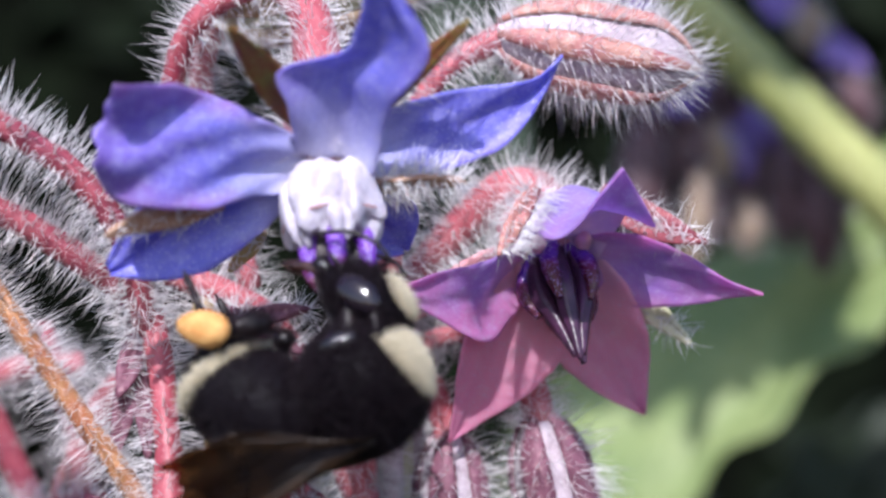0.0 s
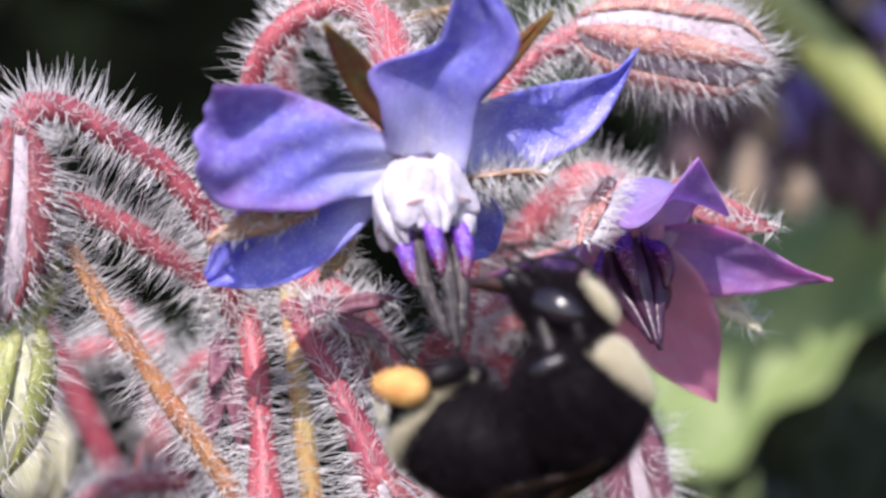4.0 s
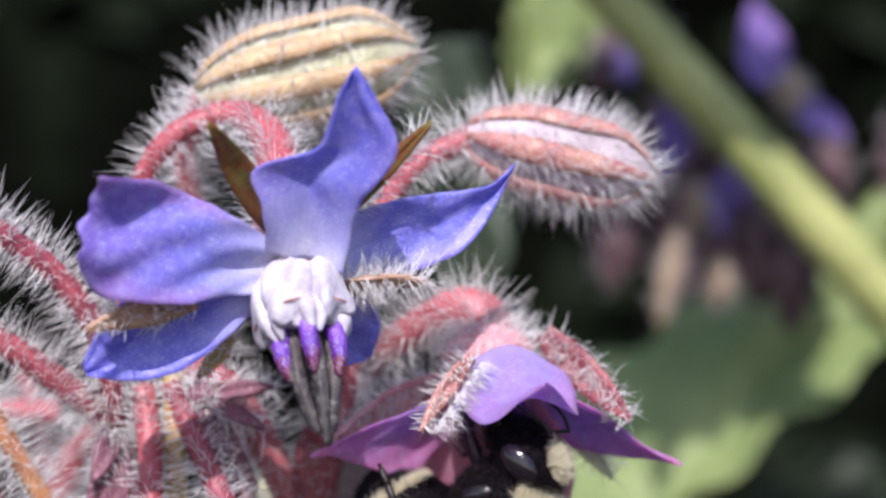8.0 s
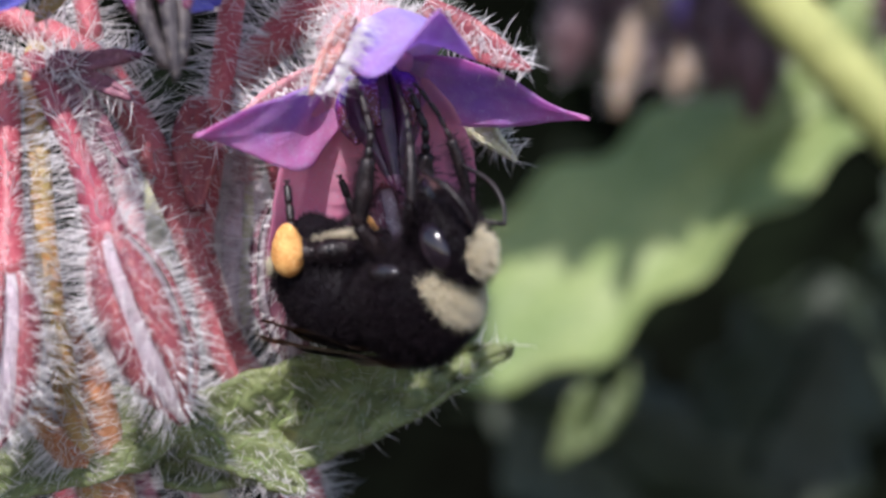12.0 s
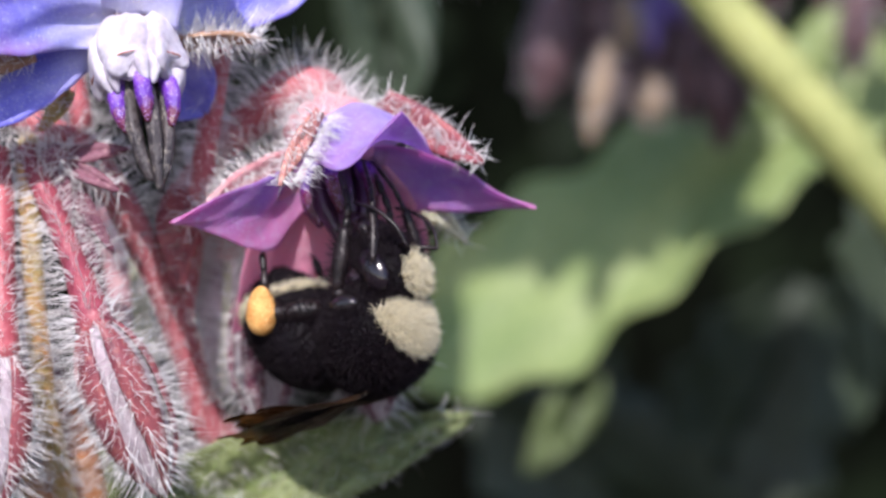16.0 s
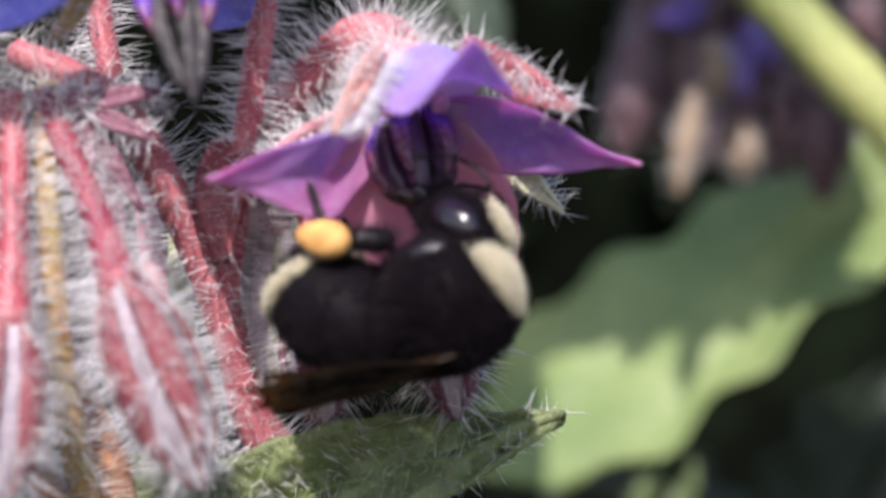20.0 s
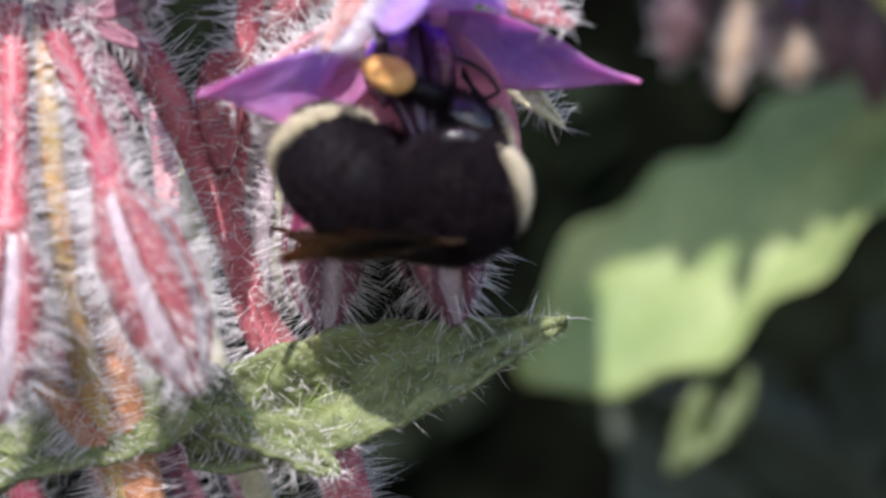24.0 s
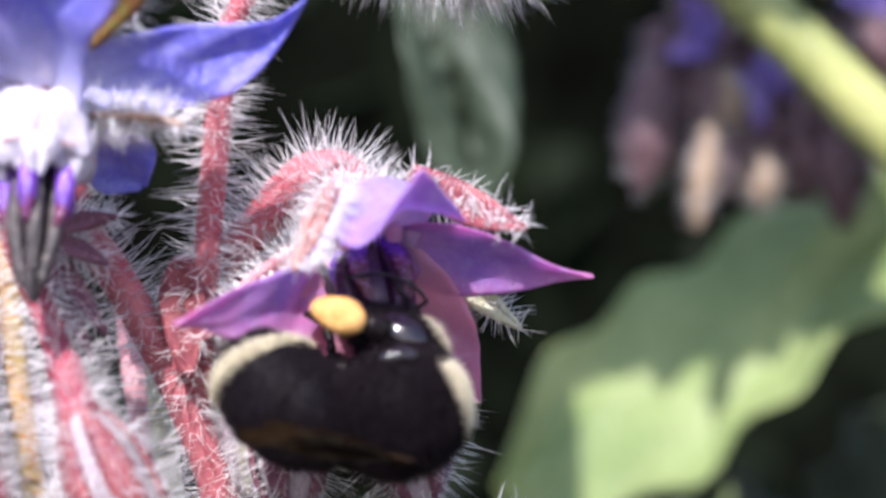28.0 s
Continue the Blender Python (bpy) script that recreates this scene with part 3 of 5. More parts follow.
# ---- setting ----
ground = part("ground", sheet([[(x, y, -500 + 12 * math.sin(x * 0.01 + y * 0.013)) for y in 400 + 30000 * np.linspace(-1, 1, 91) ** 3] for x in 30000 * np.linspace(-1, 1, 91) ** 3], 4.0), soil_skin())
tagged(ground, "dark bare garden soil under the plants", "ground", "", "structure")
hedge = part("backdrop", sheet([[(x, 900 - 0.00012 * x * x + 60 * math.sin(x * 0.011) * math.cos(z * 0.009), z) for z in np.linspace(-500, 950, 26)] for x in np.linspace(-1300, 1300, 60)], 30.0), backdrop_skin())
tagged(hedge, "near-black green backdrop with deep shade put into its colour", "backdrop", "", "structure")
hedge_leaf = blade(46, 15, (0.2, 0.8, 1.0, 0.85, 0.5, 0.05), 0.2, 0.1, 1.5, 0.1, 5, 3, 0.8, 3)
spots, outward = scatter((np.array([(v.co.x, v.co.y, v.co.z) for v in hedge.data.vertices]) / MM, [tuple(q.vertices) for q in hedge.data.polygons]), 2600, lambda p, nm: nm[:, 1] < -0.3)
tufts = []
for p, d in zip(spots, outward):
    aim_at = Vector((rng.normal(0, 0.7), -0.7, rng.normal(-0.5, 0.6)))
    m = aim((0, 0, 0), aim_at, (rng.normal(0, 0.3), -0.6, 0.8))
    m.translation = Vector(p)
    tufts.append(moved(hedge_leaf, m))
hedge_leaves = part("hedge_leaves", join(tufts), M_SHADETINT_DEEP)
tagged(hedge_leaves, "dark green hedge leaves behind, deep shade put into their colour", "leaves", "", "stuff")

PETAL = (0.50, 0.86, 1.0, 0.93, 0.70, 0.36, 0.02)
TRI = (0.50, 0.86, 0.94, 0.76, 0.52, 0.26, 0.02)
BROAD = (0.36, 0.74, 0.98, 1.04, 1.0, 0.78, 0.10)
SEPAL = (0.62, 0.95, 1.0, 0.86, 0.55, 0.10)


def polar(r, e, a):
    e, a = radians(e), radians(a)
    return r * math.cos(e) * math.cos(a), r * math.cos(e) * math.sin(a), r * math.sin(e)


def add_sepal(parent, foot, tip, face, half, seed, back=None, n_hair=160, hair=1.3, bend=0.05, arch=0.0, both=False):
    ln = (Vector(tip) - Vector(foot)).length
    at = aim(foot, tip, face)
    body = blade(ln, half, SEPAL, 0.25, bend, 0.1, 0.15, 14, 7, 0.35, seed, arch=arch)
    ob = part("sepal", body, back or M_SEPAL, parent, "", at)
    fuzz("sepal_hairs", body, n_hair, hair, ob, radius=0.04, keep=None if both else (lambda p, nm: nm[:, 2] < 0.2), lean=(0, 0.3, 0 if both else -0.2), wild=0.35)
    return ob


def flower(name, label, petals, camera_way):
    """A borage flower about its throat, its stamens along +z. petals: (reach, rise, spin, half width, profile, cup,
    arch, ripple, twist, turn to the camera, sway, material, lift along it).
    """
    fl = thing(name, label, "flower")
    for k, (r, e, a, half, prof, cup, arch, ripple, twist, turn, bow, mat_, *lift) in enumerate(petals):
        foot, tip = polar(1.3, 0, a), polar(r, e, a)
        ln = (Vector(tip) - Vector(foot)).length
        body = blade(ln, half, prof, cup, 0.0, ripple, 0.10, 40, 21, 0.14, 11 + k, twist, arch=arch, bow=bow if isinstance(bow, float) else 0.0, sway=None if isinstance(bow, float) else bow, tooth=0.010, notch=0.03 if prof[-1] > 0.5 else 0.0, lift=lift[0] if lift else None)
        # turn tips the petal's face to the camera, to fit its view
        face = Vector((0, 0, 1)) * (1 - turn) + camera_way * turn
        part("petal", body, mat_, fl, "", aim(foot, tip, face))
    return fl


def stamens(fl, length, spins, anther_mat, lean=0.0, foot=1.6, width=0.62, filament_mat=None, spread=1.0):
    """Five dark anthers closed into a cone, each with a violet horn outside."""
    for k, a in enumerate(spins):
        b = polar(1.15 * spread, 0, a)
        tip = (polar(0.22, 0, a)[0], polar(0.22, 0, a)[1], length * (1 - 0.05 * (k % 3)))
        part("anther", tube([(b[0] * 0.9, b[1] * 0.9, foot), (b[0] * 1.1, b[1] * 1.1, foot + 0.3 * length), (b[0] * 0.62, b[1] * 0.62, foot + 0.55 * length), tip], (width, width * 1.05, width * 0.8, 0.16), 20, 18, 0.03, 6, 0.10), anther_mat, fl)
        h = polar(1.95 * spread, 0, a + 14)
        part("filament", tube([(b[0] * 0.8, b[1] * 0.8, foot - 0.6), (h[0] * 0.95, h[1] * 0.95, foot + 0.9), (h[0], h[1], foot + 2.2), (h[0] * 0.82, h[1] * 0.82, foot + 3.4)], (0.5, 0.52, 0.46, 0.2), 18, 12, 0.05), filament_mat or M_FILAMENT, fl)


def stand_off(ob):
    """What brings points of a flower into the space of one of its parts."""
    return ob.matrix_basis.inverted()


def add_pedicel(fl, pts, radii, material, n_hair, hair=1.7, radius=0.034):
    body = tube(pts, radii, 34, 14, 0.04)
    st = part("pedicel", body, material, fl)
    fuzz("pedicel_hairs", body, n_hair, hair, st, radius=radius, wild=0.2)
    fuzz("pedicel_felt", body, n_hair, 0.45, st, radius=0.014, wild=0.5)
    return st


def add_calyx(fl, at, size, n_hair, hair=1.5, material=None):
    body = moved(ball(size[0], size[1], size[2], 12, 18, 0.04), at)
    c = part("calyx", body, material or M_CALYX, fl)
    fuzz("calyx_hairs", body, n_hair, hair, c, radius=0.03, wild=0.4)


def folded(rx, ry, rz, seed):
    """A boxy scale with rounded corners, crumpled by slow waves and a crease."""
    r = np.random.default_rng(seed)
    v, f = ball(1, 1, 1, 20, 26)
    v = np.sign(v) * np.abs(v) ** 0.62
    w, ph = r.uniform(1.5, 4.5, (3, 3)), r.uniform(0, 6.28, 3)
    d = sum(0.07 * np.sin(v @ w[k] + ph[k]) for k in range(3)) - 0.16 * np.exp(-(v[:, 1] / 0.14) ** 2) * (v[:, 2] > 0)
    v = v * (1 + d)[:, None] + 0.004 * r.standard_normal(v.shape)
    return v * (rx, ry, rz), f


# ---- blue flower ----
blue = flower("blue_borage_flower", "star-shaped blue borage flower with white centre and dark stamens", [
    (12.6, -22.8, 0, 2.6, (0.80, 0.86, 0.96, 1.14, 0.76, 0.70, 0.42, 0.02), 0.22, 0.0, 0.26, 0.1, 0.7, (0.0, -0.2, -0.5, -0.75, 0.95, 1.25, 0.6, 0.0), M_BLUE),
    (13.5, -19.3, -67.4, 2.15, (0.62, 0.95, 0.98, 0.94, 0.84, 0.60, 0.28, 0.02), 0.26, 0.02, 0.22, -0.2, 0.75, (0.0, 0.1, 0.3, 0.6, 0.95, 1.05, 0.85, 0.0), M_BLUE),
    (7.4, 20.0, -131.0, 2.0, BROAD, 0.20, 0.04, 0.22, 0.2, 0.5, 0.0, M_BLUE),
    (12.2, 16.5, -245.5, 2.3, (0.40, 0.66, 0.86, 1.0, 1.0, 0.74, 0.14), 0.28, 0.02, 0.3, -0.25, 0.6, 0.02, M_BLUE),
    (12.7, -0.8, -283.7, 3.1, (0.40, 0.56, 0.70, 0.85, 0.94, 1.02, 0.98, 0.70), 0.12, 0.0, 0.5, 0.1, 0.9, (0.0, 0.0, 0.0, 0.0, 0.0, 0.0, -0.05, 0.65), M_BLUE_WORN)], camera_side(BLUE, 8))
for k in range(5):
    a = k * 72 - 30
    b = polar(1.6, 0, a)
    m = aim(b, (b[0] * 1.25, b[1] * 1.25, 3.0), b).to_3x3().to_4x4() @ Matrix.Rotation(radians(90), 4, "Z")
    sc = part("scale", moved(folded(1.85, 1.35, 0.95, 40 + k), Matrix.Translation((b[0], b[1], 1.9)) @ m), M_WHITE, blue)
    part("crease", moved(tube([(1.15, -0.85, 0.62), (1.25, 0.0, 0.9), (1.1, 0.8, 0.64)], (0.03, 0.055, 0.03), 12, 6, 0.2), Matrix.Translation((b[0], b[1], 1.9)) @ m), M_SEPAL, sc, "thin brown fold line")
    for s in (-1, 1):
        p, q, w = polar(1.7, 0, a + 22 * s), polar(2.0, 0, a + 26 * s), polar(1.7, 0, a + 30 * s)
        part("scale_point", tube([(p[0], p[1], 2.2), (q[0], q[1], 3.5), (w[0], w[1], 4.5)], (0.65, 0.45, 0.12), 12, 9, 0.06), M_WHITE, sc)
stamens(blue, 10.1, [k * 72 + 6 for k in range(5)], M_ANTHER, 0, 3.2, 0.40, spread=0.78)
BLUE_CAMERA = camera_side(BLUE, 8)
add_sepal(blue, (1.6, 1.4, -1.6), (7.8, 6.6, -3.6), BLUE_CAMERA, 0.85, 5, M_SEPAL_IN, 170, 1.3, 0.02, 0.05)
add_sepal(blue, (1.8, -1.0, -1.6), (9.0, -5.0, -3.9), BLUE_CAMERA, 0.6, 5, M_SEPAL_IN, 260, 1.6, 0.02, 0.05)
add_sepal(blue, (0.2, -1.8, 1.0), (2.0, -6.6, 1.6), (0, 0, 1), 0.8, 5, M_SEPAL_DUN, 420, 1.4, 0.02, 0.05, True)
add_sepal(blue, (-0.9, 5.4, 1.3), (-1.2, 11.4, 3.2), BLUE_CAMERA + Vector((0, 0, 0.8)), 0.85, 5, M_SEPAL_DUN, 240, 0.75, 0.0, 0.06, True)
add_sepal(blue, (-4.6, 2.5, 1.4), (-6.4, 4.0, 3.0), BLUE_CAMERA, 0.5, 5, M_YELLOW, 90, 1.0, 0.02, 0.05, True)
B8 = stand(BLUE, 8)
add_calyx(blue, Matrix.Translation((0, 0, -2.6)) @ Matrix.Rotation(radians(90), 4, "Y"), (2.6, 2.0, 2.0), 420, 1.5)
add_pedicel(blue, into(B8, [(-17.0, 8, -8.0), (-17.0, 7.5, -2.0), (-16.2, 6.5, 3.3), (-14.4, 6, 6.0), (-11.3, 6, 7.4), (-8.9, 4.6, 6.0), (-7.7, 1.6, 2.4)]), (0.65, 0.65, 0.65, 0.68, 0.72, 1.1, 1.5), M_RED, 900, 1.6)

# ---- pink flower ----
pink = flower("pink_borage_flower", "nodding pink and violet borage flower with a hairy calyx", [
    (11.5, 16.8, 2.3, 3.2, (0.7, 0.95, 1.05, 1.0, 0.8, 0.40, 0.02), 0.40, 0.0, 0.12, -0.25, 0.0, 0.0, M_LILAC, (0.0, -1.3, -1.7, -0.8, 0.6, 0.9, 0.3, 0.0)),
    (11.85, 24.5, -73.5, 2.7, TRI, 0.22, 0.0, 0.16, -0.15, 0.25, 0.0, M_PINK),
    (11.9, 26.0, -138.4, 2.8, (0.8, 1.0, 1.0, 0.9, 0.68, 0.36, 0.02), 0.24, -0.06, 0.14, 0.1, 0.3, 0.0, M_ROSE, (0.3, 0.4, 0.3, 0.2, 0.1, 0.0, 0.0)),
    (12.0, 36.0, -213.0, 3.1, (0.9, 1.1, 1.05, 0.9, 0.68, 0.36, 0.02), 0.22, -0.06, 0.14, 0.1, 0.3, 0.0, M_ROSE, (0.4, 0.6, 0.4, 0.2, 0.1, 0.0, 0.0)),
    (13.2, 25.4, -287.0, 2.3, (0.6, 0.9, 1.0, 0.84, 0.58, 0.28, 0.02), 0.20, 0.02, 0.16, 0.15, 0.6, (-0.8, -1.5, -2.0, -1.7, -1.0, -0.4, 0.0), M_PINK, (-0.6, -0.5, -0.2, 0.0, 0.0, 0.0, 0.0))], camera_side(PINK, 20))
stamens(pink, 7.3, [k * 72 + 20 for k in range(5)], M_ANTHER_DARK, 0, 0.6, 0.62, M_FILAMENT_PINK)
for k in range(5):
    a = k * 72 - 30
    part("scale", moved(ball(0.7, 0.45, 0.5, 8, 10, 0.02, k), Matrix.Translation(polar(2.2, 0, a)) @ Matrix.Translation((0, 0, 0.5))), M_ROSE, pink)
for foot, tip in (((2.4, -2.6, -2.8), (5.2, -6.6, 3.2)), ((-0.5, -2.0, -0.8), (-2.4, -8.2, 4.2)), ((-2.0, 0, -0.8), (-9.6, -0.6, 2.2)), ((-0.7, 2.0, -0.8), (-3.4, 8.6, 2.4))):
    add_sepal(pink, foot, tip, (Vector((0, 0, 0.5)) + camera_side(PINK, 20) * 0.5) if tip[0] < 5 else camera_side(PINK, 20), 1.0, 9, M_SEPAL_WINE if tip[0] > 5 else M_CORE_GREEN if tip[2] > 4 else M_CALYX, 340, 1.15, -0.02, 0.08 if tip[0] < 5 else 0.12, True)
comb_sepal = add_sepal(pink, (5.9, 2.8, 0.2), (5.3, 5.7, 4.5), (0.8, 0.1, 0.6), 0.52, 9, M_SEPAL_ROSE, 220, 0.8, 0.0, 0.10, True)
edge_at = [(5.9 - 0.6 * u + 0.4, 2.8 + 2.9 * u - 0.45, 0.2 + 4.3 * u + 0.35) for u in rng.uniform(0.02, 0.95, 170)]
comb = part("comb_hairs", hairs(np.array(edge_at), np.tile((0.35, -0.8, 0.45), (170, 1)), 1.2, 0.026, wild=0.42), M_HAIR, comb_sepal, "comb of stiff white hairs", stand_off(comb_sepal))
comb["kind"] = "stuff"
P215 = stand(PINK, 21.5)
add_calyx(pink, Matrix.Translation((0, 0, -1.9)) @ Matrix.Rotation(radians(90), 4, "Y"), (2.0, 2.8, 2.8), 900, 1.3)
add_pedicel(pink, into(P215, [(-6.6, 15.5, -16), (-5.8, 14.5, -12.5), (-3.8, 12.4, -9.2), (-0.9, 10.6, -6.5), (1.4, 9.6, -5.0), (2.8, 9.3, -5.3), (3.4, 9.0, -6.6)]), (0.65, 0.8, 1.0, 1.15, 1.3, 1.5, 1.8), M_PINKSTEM, 1100, 1.7)


# ---- buds ----
def bud(label, top, tip, radius, core, sepal_mat, stalk, stalk_mat, stalk_r, n_hair=700, hair=1.8, spin=0.0, group="hairy borage buds", stripe=0.78, stalk_hairs=60, blunt=0.55, ribs=5):
    """A closed bud from its top to its tip: pale felted body, five long sepals pressed on it, bristles, and its stalk."""
    b = thing("borage_bud", label, "bud", group, top)
    o = np.asarray(top, float)
    axis = np.asarray(tip, float) - o
    ln = np.linalg.norm(axis)
    prof = lambda u: radius * (0.30 + 0.70 * math.sin(math.pi * min(u * 2.6, 1.0) ** 0.8 * 0.5)) * (1.0 if u < blunt else max(0.06, 1 - ((u - blunt) / (1.02 - blunt)) ** 2.0))
    c = np.linspace(0, 1, 18)
    body = tube([axis * u for u in (0, 0.25, 0.5, 0.75, 1.0)], [prof(u) * 0.93 for u in c], 22, 20, 0.02, 5, 0.05)
    part("body", body, core, b)
    d = axis / ln
    ref = np.array([0, -1.0, 0]) if abs(d[1]) < 0.9 else np.array([1.0, 0, 0])
    s = ref - d * (ref @ d)
    s /= np.linalg.norm(s)
    q = np.cross(d, s)
    shells = [body]
    for k in range(ribs):
        g = []
        for u in np.linspace(0.0, 1.02, 18):
            w = stripe * (1 - 0.55 * max(0, u - 0.5) * 2) * (0.75 + 0.25 * min(1, u * 5))
            row = []
            for j in np.linspace(-1, 1, 7):
                th = spin + k * 2 * math.pi / ribs + j * w * 0.55
                rr = prof(min(u, 1)) * (1.03 + 0.08 * (1 - j * j)) + 0.06
                row.append(axis * u + rr * (math.cos(th) * s + math.sin(th) * q))
            g.append(row)
        sh = sheet(np.array(g)[:, ::-1], 0.22)
        shells.append(sh)
        part("sepal", sh, sepal_mat, b)
    fuzz("bud_hairs", join(shells), int(1.15 * n_hair), hair, b, radius=0.03, wild=0.2, lean=tuple(d * 0.25), keep=lambda p, nm: np.einsum("ij,ij->i", p - (p @ d)[:, None] * d, nm) > 0)
    fuzz("bud_felt", join(shells), 2 * n_hair, 0.5, b, radius=0.012, wild=0.6, lean=tuple(d * 0.4), keep=lambda p, nm: np.einsum("ij,ij->i", p - (p @ d)[:, None] * d, nm) > 0)
    if stalk:
        pts = [np.asarray(p, float) - o for p in stalk] + [axis * 0.04]
        st = tube(pts, stalk_r, 26, 12, 0.04)
        sp = part("stalk", st, stalk_mat, b)
        length = np.linalg.norm(np.diff(spline(pts, 20), axis=0), axis=1).sum()
        fuzz("stalk_hairs", st, int(stalk_hairs * length), 1.7, sp, radius=0.032, wild=0.18)
    return b


bud("pale tan hairy bud lying above the blue flower", (-13.4, 9.6, 8.6), (-0.6, 10.6, 11.9), 2.9, M_CORE_GREEN, M_SEPAL_TAN, [(-12.0, 12.6, -7), (-13.4, 13.2, 0.0), (-14.4, 12.0, 5.2)], M_PINKSTEM, (0.7, 0.7, 0.75, 0.9), 1700, 1.6, 0.35, blunt=0.72, ribs=8, stripe=0.44)
bud("hairy pink and tan bud pointing sideways", (2.5, 9.1, 6.7), (13.8, 9.9, 4.4), 2.5, M_CORE, M_SEPAL_ROSE, [(-3.6, 8.6, -3.5), (-3.2, 8.4, 0.5), (-0.6, 8.4, 4.6)], M_RED, (0.6, 0.6, 0.62, 0.8), 1800, 1.7, 0.1, blunt=0.68, ribs=6, stripe=0.55)
arch_bud = bud("wine-red hairy bud hanging from an arching stalk", (-28.2, 2, 0.6), (-29.2, 1.2, -9.6), 2.25, M_CORE, M_SEPAL_WINE, [(-17.4, 6, -10.5), (-17.9, 4.5, -6.0), (-20.2, 3.6, -2.4), (-22.8, 3, -0.3), (-25.4, 2.4, 1.3), (-27.2, 2.1, 1.6)], M_DARKRED, (0.7, 0.75, 0.7, 0.7, 0.75, 0.9, 1.1), 900, 1.9, 0.3, stalk_hairs=80)
slender_bud = bud("slender striped bud hanging on a straight red stalk", (-14.7, 2, -19.4), (-15.3, 1, -28.6), 1.9, M_CORE, M_SEPAL_WINE, [(-15.9, 6.4, -8.5), (-15.3, 5, -11.5), (-14.9, 3.4, -15.5)], M_RED, (0.75, 0.72, 0.7, 1.1), 1000, 1.7, 0.2, stalk_hairs=45)
bud("striped red and white bud hanging on a red stalk", (-9.5, 1.0, -17.6), (-5.8, 2.2, -27.2), 1.95, M_CORE, M_SEPAL_WINE, [(-14.4, 7, -8.4), (-13.0, 5.6, -10.8), (-11.0, 3.4, -14.4)], M_DARKRED, (0.7, 0.7, 0.7, 1.1), 1100, 1.7, 0.65, stalk_hairs=45)
bud("pale green bristly bud tucked behind the flower", (-3.4, 14.2, -14.6), (-3.6, 14.2, -23.2), 1.5, M_CORE_GREEN, M_CORE, [(-6.2, 13.8, -16.2), (-5.2, 14.0, -13.4), (-4.0, 14.2, -12.8)], M_CALYX, (0.6, 0.6, 0.7, 0.9), 900, 1.8, 0.5)
bud("small striped bud standing behind the flower", (-0.9, 12.4, -15.6), (-0.8, 12.4, -25.0), 1.95, M_CORE, M_SEPAL_MAUVE, [(-6.0, 13.6, -15.4), (-4.2, 13.0, -12.4), (-2.0, 12.6, -12.8)], M_PINKSTEM, (0.6, 0.6, 0.7, 0.9), 800, 1.7, 0.3)
bud("dark wine striped bud behind the nodding flower", (4.3, 12.6, -14.9), (6.1, 12.6, -24.4), 2.2, M_CORE, M_SEPAL_MAUVE, [(-5.8, 15.0, -14.5), (-2.0, 15.0, -10.6), (2.2, 13.6, -10.4), (3.7, 12.8, -12.4)], M_PINKSTEM, (0.6, 0.6, 0.65, 0.75, 1.0), 800, 1.7, 0.5)
young_bud = bud("yellow-green bristly young bud", (-28.2, 3.4, -9.6), (-30.4, 3.4, -18.6), 1.9, M_CORE_GREEN, M_GREENSTEM, [(-27.0, 4.6, -4.0), (-27.0, 4.0, -8.0)], M_GREENSTEM, (0.6, 0.6, 0.8), 600, 1.8, 0.3)
bud("blurred pale green bud deep among the stems", (-33.0, 30, -15.5), (-33.5, 30, -23.0), 2.4, M_CORE_GREEN, M_CORE_GREEN, [(-24.0, 26, -11.5), (-28.0, 27, -11.6), (-31.6, 29, -13.2)], M_PINKSTEM, (0.8, 0.8, 0.9, 1.2), 300, 1.6)
bud("blurred mauve bud deep among the stems", (-24.5, 28, -17.5), (-22.0, 28, -26), 2.5, M_FARBUD, M_SEPAL_WINE, [(-19.0, 24, -12), (-22.0, 26, -13.4)], M_PINKSTEM, (0.8, 0.9, 1.2), 300, 1.6)
bud("blurred wine bud deep among the stems", (-30.0, 24, -24), (-31.5, 24, -34), 2.3, M_CORE, M_SEPAL_WINE, [(-22.0, 22, -20), (-26.0, 23, -20.4), (-29.0, 24, -21.6)], M_DARKRED, (0.7, 0.7, 0.8, 1.1), 400, 1.6)
bud("low striped bud among the lower stems", (-22.5, 8, -24), (-23.5, 7, -33), 1.9, M_CORE, M_SEPAL_WINE, [(-16.8, 10, -20), (-19.0, 9, -20.2), (-21.4, 8.3, -21.4)], M_RED, (0.6, 0.6, 0.7, 1.0), 600, 1.7)


# ---- stems ----
plant = thing("borage_plant", "branching bristly borage plant with red and green stems", "plant")


def stem(label, pts, radii, material, n_hair, hair=1.8, n=40, sides=14):
    body = tube(pts, radii, n, sides, 0.012)
    st = part("stem", body, material, plant, label)
    if n_hair:
        fuzz("stem_hairs", body, int(0.85 * n_hair), hair, st, radius=0.032, wild=0.18)
        fuzz("stem_felt", body, int(1.5 * n_hair), 0.45, st, radius=0.014, wild=0.5)
    return st


